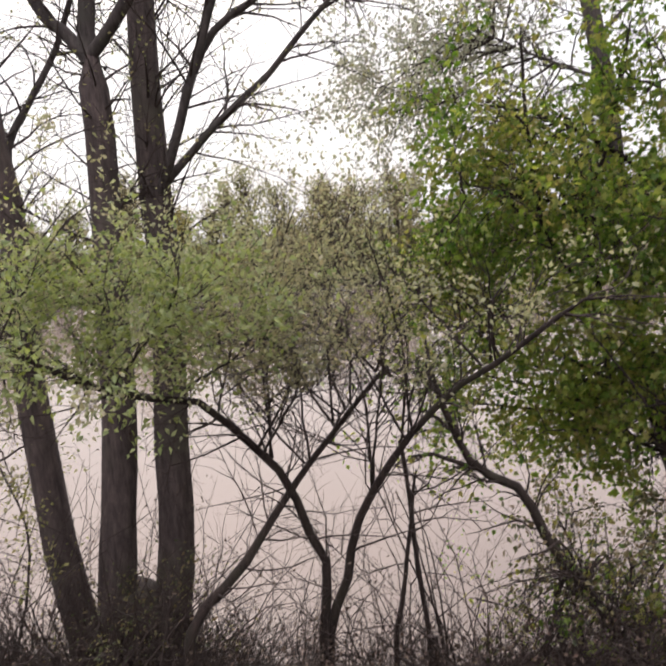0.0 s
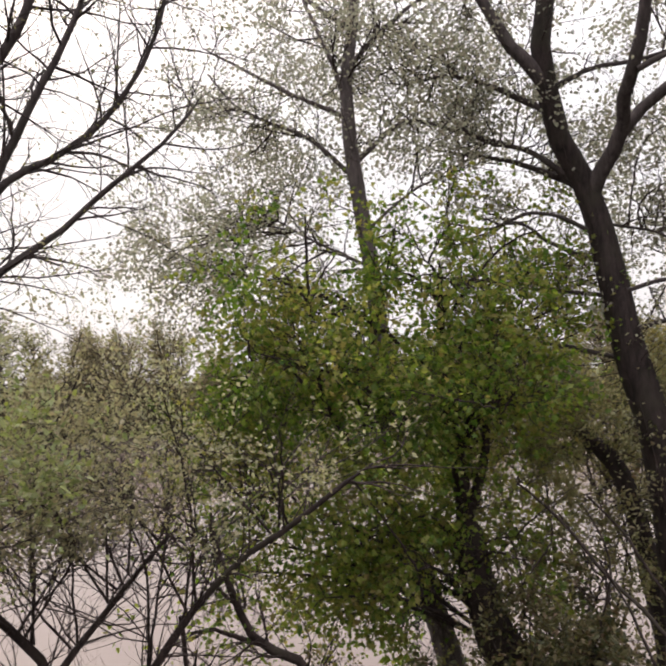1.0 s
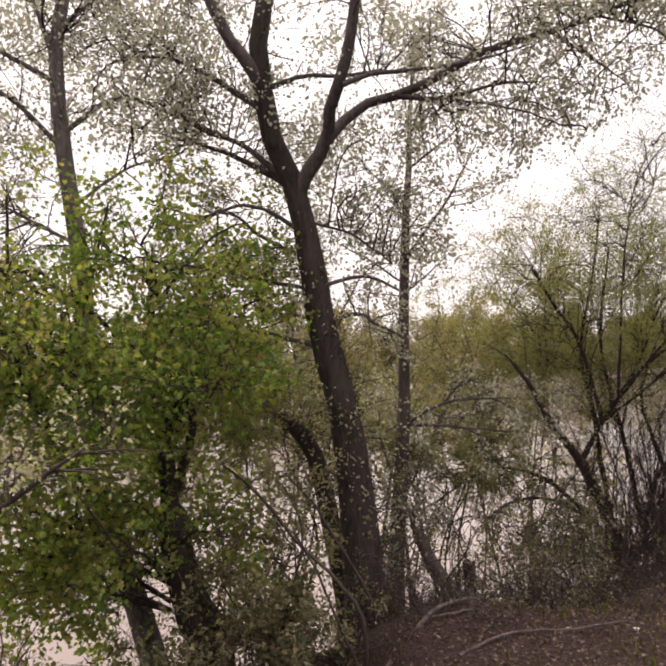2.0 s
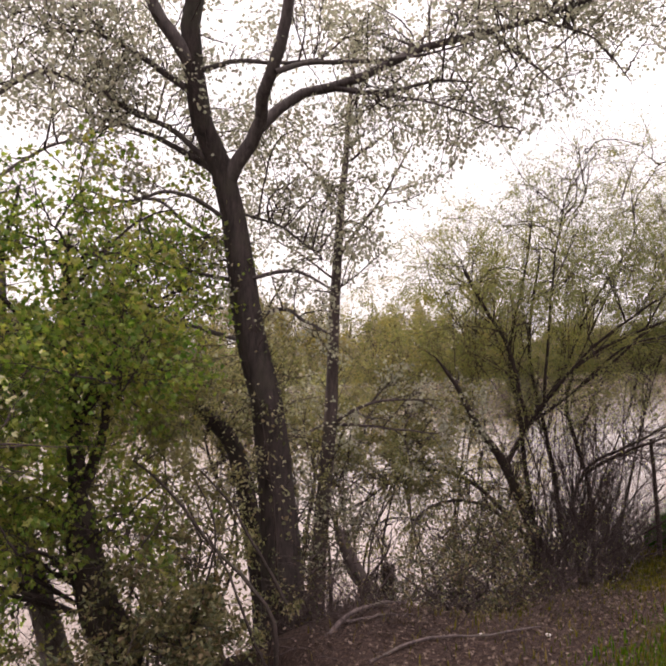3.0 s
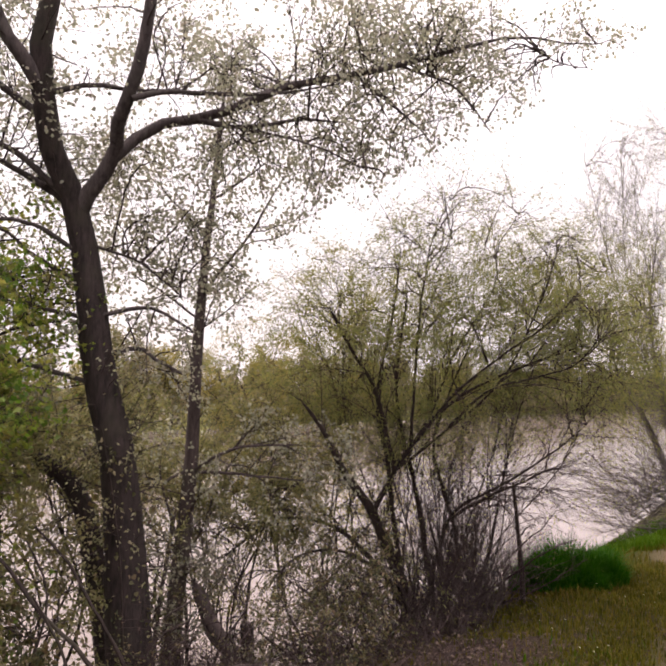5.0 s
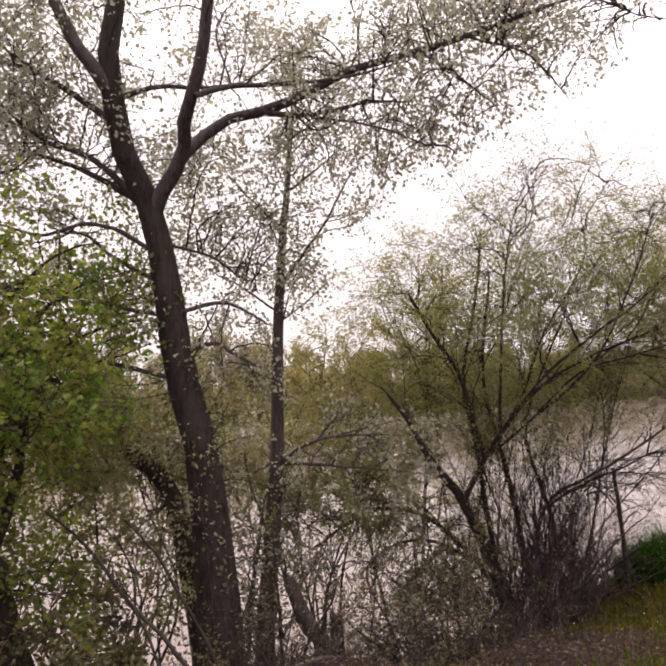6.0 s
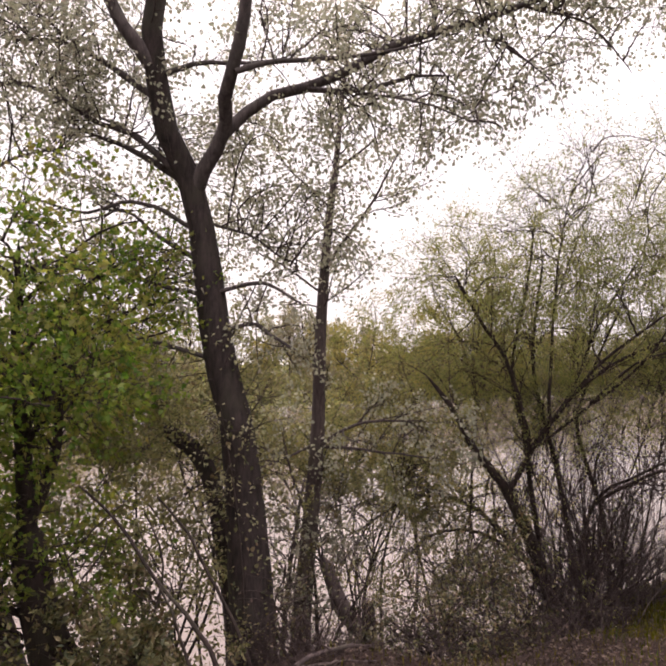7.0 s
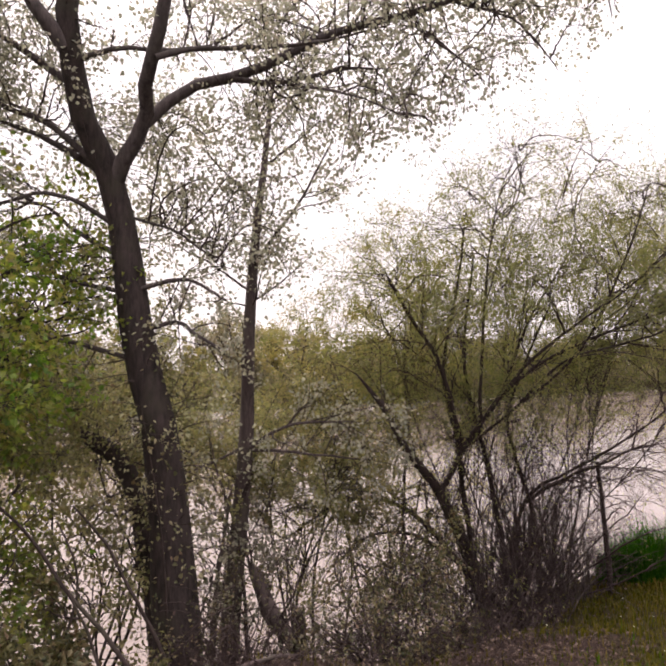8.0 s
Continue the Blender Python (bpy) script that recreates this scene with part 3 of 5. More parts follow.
part("branchwork", mesh_of("branchwork", np.vstack([v1, v2]), np.vstack([q1, q2 + len(v1)])), TWIG, poplar, "short shoots round the trunk", kind="stuff")
part("crown", leaves("crown", spray2, 1900, (0.022, 0.046), "oval", rng, spread=0.03, droop=0.4, clump=3.0), LEAF_HAZEL, poplar, "pale olive leaves hanging round the trunk")

# ---- the slender tree beside it ----
rng = np.random.default_rng(22)
slender_limbs = [
    ([(-0.21, 6.87, 1.08), (0.13, 6.62, 1.29), (0.64, 6.4, 1.35)], 0.018, 0.006),
    ([(-0.21, 6.87, 1.08), (0.29, 6.72, 1.07), (0.74, 6.6, 1.05)], 0.016, 0.006),
    ([(-0.2, 6.93, 2.6), (0.16, 6.85, 3.16), (0.45, 6.8, 3.71)], 0.018, 0.006),
    ([(-0.14, 7.24, 3.6), (0.14, 7.15, 3.8), (0.38, 7.0, 3.95)], 0.014, 0.005),
    ([(-0.2, 6.92, 2.4), (-0.5, 6.8, 2.6), (-0.8, 6.6, 2.75)], 0.012, 0.005),
]
slender_limbs += [
    ([(-0.17, 7.1, 3.2), (-0.45, 7.1, 3.45), (-0.7, 7.0, 3.7)], 0.012, 0.005),
    ([(-0.24, 6.88, 1.1), (-0.5, 6.7, 0.98), (-0.8, 6.5, 0.85)], 0.014, 0.005),
]
tree("slender_tree", (-0.34, 6.8, ground_at(-0.34, 6.8)), "slender young poplar with a thin brown trunk and sparse leaves",
    [(base([(-0.34, 6.8, -0.7), (-0.32, 6.84, -0.04), (-0.26, 6.89, 0.72), (-0.22, 6.88, 1.31), (-0.21, 6.86, 1.89), (-0.2, 6.93, 2.49), (-0.18, 7.08, 3.12), (-0.14, 7.24, 3.65), (-0.12, 7.42, 4.26), (-0.08, 7.6, 5.08)]), 0.094, 0.012),
     (base([(0.22, 6.5, -0.5), (0.08, 6.58, -0.3), (-0.06, 6.68, -0.1), (-0.2, 6.78, 0.14)]), 0.085, 0.05),
     (base([(0.12, 6.5, -0.4), (-0.02, 6.6, -0.22), (-0.15, 6.72, 0.1), (-0.22, 6.78, 0.45)]), 0.028, 0.008),
     (base([(-0.48, 6.75, -0.6), (-0.46, 6.78, -0.1), (-0.4, 6.8, 0.4), (-0.33, 6.84, 0.8)]), 0.03, 0.012),
     (base([(-0.2, 6.82, -0.5), (-0.27, 6.8, 0.31), (-0.35, 6.73, 0.64), (-0.45, 6.67, 0.93), (-0.5, 6.62, 1.2)]), 0.022, 0.007)],
    slender_limbs,
    BARK_GREY, TWIG, LEAF_POPLAR, rng,
    [dict(n=80, span=(0.28, 1.0), length=(0.4, 1.0), angle=(35, 70), up=0.06, wander=0.15, r=0.008, taper=0.3),
     dict(n=1000, span=(0.15, 1.0), length=(0.15, 0.4), angle=(25, 70), wander=0.2, r=0.0035, steps=5, sides=3)],
    dict(n=6500, size=(0.02, 0.04), blade="round", spread=0.035, droop=0.5, clump=5.0))

# ---- the willow shrub ----
rng = np.random.default_rng(23)
fan = []
for k in range(26):
    across = -1.75 + 3.7 * (k + rng.uniform(0, 1)) / 26
    deep = rng.uniform(-0.75, 1.1) * (1 - 0.3 * abs(across) / 1.9)
    tall = (3.7 - 0.5 * max(0, -across) ** 1.4 - 0.16 * max(0, across - 0.8) ** 2) * rng.uniform(0.68, 1.0)
    x, y = 1.95 + 0.22 * across + rng.uniform(-0.15, 0.15), 7.15 + rng.uniform(-0.2, 0.25)
    x1, y1 = 2.1 + across, 7.15 + deep
    g = ground_at(x, y) - 0.15
    wig = rng.normal(0, 0.17, (3, 2))
    fan.append(([(x, y, g), (x + (x1 - x) * 0.12 + wig[0, 0], y + (y1 - y) * 0.15 + wig[0, 1], 0.1 * tall), (x + (x1 - x) * 0.42 + wig[1, 0], y + (y1 - y) * 0.45 + wig[1, 1], tall * 0.5),
                 (x + (x1 - x) * 0.82 + wig[2, 0], y + (y1 - y) * 0.8 + wig[2, 1], tall * 0.88), (x1 + 0.12 * across, y1, tall * 0.99)], rng.uniform(0.004, 0.009), 0.002))
willow_limbs = [
    ([(1.42, 7.06, 0.68), (1.63, 7.0, 1.09), (1.82, 6.9, 1.4), (2.06, 6.85, 1.67), (2.31, 6.8, 1.85), (2.67, 6.7, 2.02), (3.28, 6.6, 2.26)], 0.03, 0.006),
    ([(1.79, 6.92, 1.36), (2.05, 6.72, 1.77), (2.37, 6.65, 2.05), (2.8, 6.58, 2.36), (3.19, 6.5, 2.75)], 0.017, 0.005),
    ([(1.6, 7.0, 1.06), (1.41, 6.83, 1.75), (1.16, 6.77, 2.17), (0.94, 6.7, 2.54)], 0.024, 0.012),
]
willow_limbs += [
    ([(1.74, 6.94, 1.27), (1.72, 6.78, 1.76), (1.75, 6.75, 2.54), (1.86, 6.75, 3.2), (2.05, 6.8, 3.6)], 0.018, 0.002),
    ([(1.85, 7.15, -0.6), (1.73, 7.3, -0.12), (1.38, 7.54, 0.32), (1.11, 7.78, 0.49), (0.76, 7.86, 0.54), (0.4, 7.78, 0.43), (0.01, 7.7, 0.13)], 0.033, 0.009),
    ([(1.83, 7.15, -0.6), (1.75, 7.2, -0.13), (1.42, 7.28, 0.17), (1.1, 7.35, 0.27), (0.77, 7.42, 0.2), (0.53, 7.5, -0.03)], 0.028, 0.008),
]
willow_limbs += [
    ([(1.95, 7.15, -0.6), (1.93, 7.1, -0.22), (2.12, 6.98, 0.65), (2.36, 6.86, 0.85), (2.71, 6.76, 1.07), (2.99, 6.68, 1.28), (3.26, 6.6, 1.54)], 0.024, 0.006),
    ([(2.12, 6.98, 0.65), (2.4, 6.77, 0.88), (2.66, 6.63, 1.02), (2.87, 6.5, 1.16)], 0.02, 0.006),
    ([(2.0, 7.2, -0.6), (2.04, 7.2, -0.21), (1.94, 7.2, 0.52), (1.84, 7.2, 1.01), (1.73, 7.14, 1.43), (1.65, 7.02, 1.96), (1.72, 6.9, 2.75)], 0.034, 0.008),
]
willow_limbs += [
    ([(2.2, 7.2, -0.6), (2.29, 7.2, -0.16), (2.23, 7.2, 0.49), (2.07, 7.2, 0.98), (2.0, 7.2, 1.31), (2.16, 7.2, 1.77), (2.44, 7.2, 2.4)], 0.03, 0.008),
    ([(1.83, 7.2, -0.6), (1.79, 7.2, -0.34), (1.69, 7.2, 0.31), (1.6, 7.2, 0.93), (1.57, 7.2, 1.21), (1.44, 7.13, 1.75), (1.57, 7.07, 2.56), (1.62, 7.0, 3.17)], 0.034, 0.007),
]
willow_limbs += [
    ([(1.62, 7.0, 1.1), (2.09, 6.88, 1.5), (2.54, 6.73, 1.95), (2.83, 6.61, 2.58), (2.96, 6.56, 2.98), (3.03, 6.52, 3.28)], 0.016, 0.005),
    ([(2.06, 6.85, 1.48), (2.43, 6.66, 1.83), (2.79, 6.52, 1.96), (3.09, 6.38, 2.06), (3.26, 6.3, 2.27), (3.3, 6.28, 2.38)], 0.013, 0.004),
    ([(1.66, 7.1, 1.1), (1.98, 7.1, 1.62), (2.18, 7.06, 2.16), (2.54, 6.94, 2.82), (2.56, 6.93, 3.16), (2.75, 6.86, 3.49)], 0.014, 0.005),
]
willow, _ = tree("willow_shrub", (1.85, 7.1, ground_at(1.85, 7.1)), "wide multi-stemmed willow shrub with narrow olive leaves at the water",
    [(base([(1.9, 7.1, -0.55), (1.66, 7.1, 0.17), (1.38, 7.04, 0.75), (1.12, 6.86, 1.07), (0.92, 6.72, 1.43), (0.68, 6.6, 1.73)]), 0.082, 0.012)],
    [(c, a * 0.92, b) for c, a, b in willow_limbs] + fan,
    BARK_DARK, TWIG_RED, LEAF_WILLOW, rng,
    [dict(n=1500, span=(0.25, 1.0), length=(0.3, 1.0), angle=(15, 55), up=-0.02, wander=0.09, r=0.005, taper=0.3, where=lambda p: p[:, 2] > 0.4),
     dict(n=9500, span=(0.1, 1.0), length=(0.2, 0.6), angle=(20, 60), up=-0.09, wander=0.13, r=0.002, steps=6, sides=3)],
    dict(n=185000, size=(0.019, 0.04), blade="long", spread=0.025, droop=0.4, follow=0.8, clump=3.0, where=lambda p: rng.random(len(p)) < np.clip((p[:, 2] - 0.75 - 0.25 * np.clip(p[:, 0] - 1.6, 0, 1.6)) / 0.9, 0.02, 1) * np.clip((4.2 - p[:, 2]) / 1.9, 0.3, 1)), category="shrub",
    fill=np.vstack([dome(110, (2.15, 7.15, 2.35), (1.85, 1.0, 1.45), rng, 0.5), dome(32, (2.55, 7.1, 3.15), (1.3, 0.7, 0.7), rng, 0.6), dome(40, (3.3, 6.8, 2.4), (0.75, 0.6, 0.9), rng), dome(30, (2.7, 7.0, 0.9), (0.85, 0.5, 0.55), rng)]), fill_r=0.007, fill_up=0.12)
# Thin suckers that spring from its foot and arch outwards.
feet = np.array([stem([(x, y, ground_at(x, y) - 0.1), (x, y, ground_at(x, y) + 0.1), (x, y, ground_at(x, y) + 0.4)], 0.03, 0.02)[0] for x, y in ((1.6, 7.1), (1.85, 7.15), (2.1, 7.1), (2.35, 7.05), (2.05, 6.85))])
suck, suck_r = sprout(feet, np.full(feet.shape[:2], 0.03), 130, (0.0, 1.0), (0.6, 1.7), (5, 50), rng, up=-0.02, wander=0.13, r=0.009, taper=0.1, steps=10)
suck2, suck2_r = sprout(suck, suck_r, 3000, (0.2, 1.0), (0.12, 0.5), (20, 70), rng, up=0.02, wander=0.18, r=0.0028, steps=5)
v1, q1 = tubes(suck, suck_r, 4)
v2, q2 = tubes(suck2, suck2_r, 3)
part("branchwork", mesh_of("branchwork", np.vstack([v1, v2]), np.vstack([q1, q2 + len(v1)])), TWIG_RED, willow, "tangle of thin brown suckers", kind="stuff")
part("crown", leaves("crown", suck2, 900, (0.02, 0.04), "long", rng, droop=0.3, follow=0.8), LEAF_WILLOW, willow)
# Twigs that hang from its arching stem.
arch, arch_r = stem([(1.38, 7.54, 0.32), (1.11, 7.78, 0.49), (0.76, 7.86, 0.54), (0.4, 7.78, 0.43), (0.01, 7.7, 0.13)], 0.04, 0.014)
arch2, arch2_r = stem([(1.75, 7.2, -0.13), (1.42, 7.28, 0.17), (1.1, 7.35, 0.27), (0.77, 7.42, 0.2), (0.53, 7.5, -0.03)], 0.028, 0.008)
hang, hang_r = sprout(np.stack([arch, arch2]), np.stack([arch_r, arch2_r]), 125, (0.0, 1.0), (0.5, 1.1), (40, 100), rng, up=-0.16, wander=0.15, r=0.007, taper=0.1)
hang2, hang2_r = sprout(hang, hang_r, 850, (0.1, 1.0), (0.15, 0.42), (20, 60), rng, up=-0.1, wander=0.15, r=0.003, steps=5)
v1, q1 = tubes(hang, hang_r, 4)
v2, q2 = tubes(hang2, hang2_r, 3)
part("branchwork", mesh_of("branchwork", np.vstack([v1, v2]), np.vstack([q1, q2 + len(v1)])), TWIG, willow, kind="stuff")
part("crown", leaves("crown", hang2, 8500, (0.022, 0.046), "long", rng, droop=0.6, follow=0.8), LEAF_WILLOW, willow)

# ---- the tree with three trunks ----
rng = np.random.default_rng(24)
triple_limbs = [
    ([(-4.36, 2.27, 2.88), (-4.52, 2.2, 3.06), (-4.67, 2.09, 3.31), (-5.0, 1.9, 4.2)], 0.06, 0.02),
    ([(-4.36, 2.27, 2.85), (-4.38, 2.28, 3.1), (-4.37, 2.29, 3.28), (-4.4, 2.3, 4.6)], 0.075, 0.03),
    ([(-4.34, 2.28, 2.90), (-4.19, 2.35, 3.03), (-4.03, 2.43, 3.2), (-3.78, 2.65, 3.5), (-3.57, 2.79, 3.93), (-3.4, 2.9, 4.6)], 0.055, 0.02),
]
triple_limbs += [
    ([(-4.22, 2.55, 2.0), (-4.07, 2.56, 2.2), (-3.91, 2.63, 2.59), (-3.76, 2.69, 2.93), (-3.57, 2.79, 3.35), (-3.33, 2.94, 3.93), (-3.2, 3.0, 4.6)], 0.045, 0.015),
    ([(-4.2, 2.52, 2.05), (-3.83, 2.79, 2.43), (-3.6, 2.97, 2.64), (-3.41, 3.08, 2.83), (-3.21, 3.18, 3.0), (-3.0, 3.28, 3.18), (-2.79, 3.36, 3.43)], 0.038, 0.01),
]
triple_limbs += [
    ([(-3.91, 2.63, 2.6), (-3.77, 2.78, 2.94), (-3.59, 2.97, 3.11), (-3.39, 3.15, 3.32), (-3.22, 3.28, 3.61), (-3.07, 3.37, 4.0), (-3.0, 3.4, 4.5)], 0.034, 0.01),
    ([(-4.6, 1.72, 1.9), (-4.66, 1.82, 2.4), (-4.62, 1.94, 2.63), (-4.55, 2.14, 2.96), (-4.45, 2.3, 3.4)], 0.035, 0.02),
]
triple_trunks = [
    (base([(-4.45, 1.8, -0.85), (-4.53, 1.75, -0.15), (-4.54, 1.73, 0.41), (-4.54, 1.72, 0.96), (-4.54, 1.74, 1.48), (-4.54, 1.75, 2.0), (-4.58, 1.72, 2.5), (-4.7, 1.68, 4.5)]), 0.115, 0.06),
    (base([(-4.3, 1.95, -0.86), (-4.3, 2.03, -0.19), (-4.29, 2.14, 0.62), (-4.31, 2.19, 1.43), (-4.32, 2.25, 2.21), (-4.35, 2.27, 2.72), (-4.37, 2.28, 2.96)]), 0.13, 0.085),
]
triple_trunks += [
    (base([(-4.2, 2.24, -0.91), (-4.22, 2.37, -0.45), (-4.2, 2.46, 0.57), (-4.2, 2.54, 1.39), (-4.24, 2.56, 2.2), (-4.27, 2.61, 3.02), (-4.29, 2.69, 3.88), (-4.35, 2.75, 5.2)]), 0.13, 0.07),
    (base([(-4.36, 1.9, -0.9), (-4.38, 1.92, -0.6), (-4.4, 1.92, -0.35), (-4.42, 1.92, -0.16)]), 0.2, 0.025),
    (base([(-4.2, 2.2, -0.9), (-4.23, 2.24, -0.6), (-4.25, 2.27, -0.35), (-4.25, 2.3, -0.12)]), 0.18, 0.02),
    (base([(-4.3, 2.04, -0.95), (-4.32, 2.05, -0.75), (-4.33, 2.06, -0.55), (-4.33, 2.07, -0.4)]), 0.28, 0.16),
]
tree("triple_trunk_tree", (-4.25, 2.05, ground_at(-4.25, 2.05)), "three-trunked tree with grey brown bark and almost bare branches",
    triple_trunks,
    [(c, a * 0.78, b * 0.8) for c, a, b in triple_limbs],
    BARK_GREY, TWIG, LEAF_OLIVE, rng,
    [dict(n=430, span=(0.15, 1.0), length=(0.5, 1.2), angle=(30, 75), up=-0.02, wander=0.12, r=0.008, taper=0.3, where=lambda p: p[:, 2] > 1.5),
     dict(n=2300, span=(0.15, 1.0), length=(0.2, 0.6), angle=(25, 70), up=-0.05, wander=0.16, r=0.0035, steps=6, sides=3)],
    dict(n=5000, size=(0.012, 0.03), blade="oval", spread=0.02), limb_wood=BARK_LIMB_GLARE)

# ---- the spreading shrub on the bank's edge ----
rng = np.random.default_rng(25)
rising = []
arms = np.vstack([stem(c, 0.03, 0.01, 24)[0] for c in (
    [(-3.02, 2.37, 0.57), (-3.09, 2.04, 0.95), (-3.16, 1.76, 1.03), (-3.2, 1.34, 1.26)],
    [(-2.98, 2.49, 0.45), (-2.93, 2.66, 0.62), (-2.81, 2.89, 0.89), (-2.74, 3.06, 1.03)],
    [(-2.64, 2.72, 0.38), (-2.47, 2.84, 0.67), (-2.26, 2.97, 0.91), (-1.86, 3.18, 1.21)])])
for k in range(30):
    x0, y0, z0 = arms[rng.integers(0, len(arms))]
    dx, dy = rng.uniform(-0.6, 0.3), rng.uniform(-0.5, 0.5)
    z1 = rng.uniform(1.3, 1.95)
    bx, by = rng.normal(0, 0.12, 2)
    rising.append(([(x0, y0, z0), (x0 + dx * 0.5 + bx, y0 + dy * 0.5 + by, z0 + 0.55 * (z1 - z0)), (x0 + dx, y0 + dy, z1)], 0.007, 0.0025))
spreading_stems = [
    (base([(-2.93, 2.55, -0.53), (-2.9, 2.59, -0.07), (-2.96, 2.51, 0.19), (-2.99, 2.47, 0.41), (-3.02, 2.37, 0.57), (-3.05, 2.21, 0.77), (-3.09, 2.04, 0.95), (-3.16, 1.76, 1.03), (-3.2, 1.53, 1.13), (-3.2, 1.34, 1.26), (-3.19, 1.18, 1.38)]), 0.032, 0.014),
    (base([(-3.15, 1.85, -0.25), (-3.06, 2.13, 0.06), (-3.0, 2.35, 0.3), (-2.98, 2.49, 0.45), (-2.93, 2.66, 0.62), (-2.81, 2.89, 0.89), (-2.74, 3.06, 1.03)]), 0.036, 0.01),
]
spreading_stems += [
    (base([(-2.92, 2.56, -0.49), (-2.82, 2.63, -0.18), (-2.75, 2.65, 0.1), (-2.64, 2.72, 0.38), (-2.47, 2.84, 0.67), (-2.26, 2.97, 0.91), (-2.06, 3.08, 1.05), (-1.86, 3.18, 1.21), (-1.69, 3.23, 1.33)]), 0.032, 0.012),
    (base([(-2.61, 2.77, -0.56), (-2.56, 2.82, -0.17), (-2.53, 2.85, 0.13), (-2.49, 2.89, 0.48)]), 0.02, 0.008),
]
spreading, shoots = tree("spreading_shrub", (-2.93, 2.55, ground_at(-2.93, 2.55)), "spreading shrub with crooked dark stems and small olive leaves",
    spreading_stems,
    rising, BARK_DARK, TWIG, LEAF_HAZEL, rng,
    [dict(n=560, span=(0.08, 1.0), length=(0.35, 0.95), angle=(25, 80), up=0.03, wander=0.17, r=0.0055, taper=0.2, where=lambda p: p[:, 2] > -0.15),
     dict(n=3400, span=(0.1, 1.0), length=(0.12, 0.4), angle=(25, 70), up=0.0, wander=0.18, r=0.0028, steps=5, sides=3)],
    dict(n=27000, size=(0.016, 0.034), blade="oval", spread=0.03, where=lambda p: (p[:, 2] > 0.98 + 0.12 * np.sin(p[:, 0] * 5 + p[:, 1] * 3)) & (rng.random(len(p)) > 0.65 * (p[:, 1] > 2.8))), category="shrub", trunk_sides=9)

near_left = shoots[(shoots[:, 0, 1] < 2.1) & (shoots[:, 0, 2] > 1.05) & (shoots[:, 0, 2] < 1.8)]
part("crown", leaves("crown", near_left, 6500, (0.022, 0.044), "oval", rng, spread=0.05), LEAF_FRESH, spreading, "larger fresh green leaves")

# ---- the stem that leans out of the bank ----
rng = np.random.default_rng(31)
tree("leaning_sapling", (-1.82, 3.73, ground_at(-1.82, 3.73)), "crooked dark sapling leaning out over the water",
    [(base([(-1.82, 3.73, -0.69), (-1.98, 3.67, -0.38), (-2.18, 3.59, -0.08), (-2.3, 3.53, 0.2), (-2.51, 3.41, 0.32), (-2.63, 3.36, 0.57), (-2.72, 3.31, 0.89), (-2.75, 3.33, 1.06)]), 0.042, 0.016)],
    [([(-2.48, 3.42, 0.31), (-2.7, 3.3, 0.38), (-2.85, 3.2, 0.36)], 0.016, 0.006),
     ([(-2.6, 3.38, 0.5), (-2.8, 3.4, 0.62), (-2.95, 3.45, 0.6)], 0.012, 0.005)],
    BARK_DARK, TWIG, LEAF_GREEN, rng,
    [dict(n=60, span=(0.2, 1.0), length=(0.25, 0.7), angle=(30, 80), up=0.0, wander=0.16, r=0.006, taper=0.2),
     dict(n=300, span=(0.15, 1.0), length=(0.1, 0.35), angle=(25, 70), wander=0.2, r=0.003, steps=5, sides=3)],
    dict(n=700, size=(0.018, 0.04), blade="lobed", spread=0.03), trunk_sides=10)

# ---- the green maple ----
rng = np.random.default_rng(26)
green_fan = []
for k in range(20):
    w = rng.normal(0, 1, 3)
    w = w / np.linalg.norm(w) * rng.uniform(0.45, 1.0) ** 0.5
    x, y, z = -2.5 + 1.42 * 0.9 * w[0] - 0.75 * 0.44 * w[1], 4.6 + 1.42 * 0.44 * w[0] + 0.75 * 0.9 * w[1], 1.5 + 1.5 * w[2]
    z0 = min(max(z - 0.5 * math.hypot(x + 1.98, y - 5.2), -0.1), 2.3)
    x0, y0 = -1.95 - 0.04 * z0, 5.21
    green_fan.append(([(x0, y0, z0), (0.5 * (x + x0), 0.5 * (y + y0), z0 + 0.65 * (z - z0) + 0.05), (x, y, z)], 0.018, 0.005))
for x, y, z in ((-1.1, 5.95, 2.3), (-1.25, 5.9, 2.6), (-1.42, 5.85, 2.85), (-1.3, 5.9, 2.15), (-1.5, 5.8, 2.5), (-1.15, 5.9, 2.05)):
    green_fan.append(([(-2.02, 5.2, z - 0.7), (0.5 * (x - 2.0), 0.5 * (y + 5.2), z - 0.2), (x, y, z)], 0.016, 0.005))
def maple_crown(p):
    """The crown begins higher over the foot of the trunk than out to its sides."""
    side = 0.94 * (p[:, 0] + 1.8) + 0.33 * (p[:, 1] - 5.25)
    return (p[:, 2] > 0.32 + 0.1 * np.sin(p[:, 0] * 7)) | (np.abs(side + 0.12) > 0.42) | (rng.random(len(p)) < 0.08)


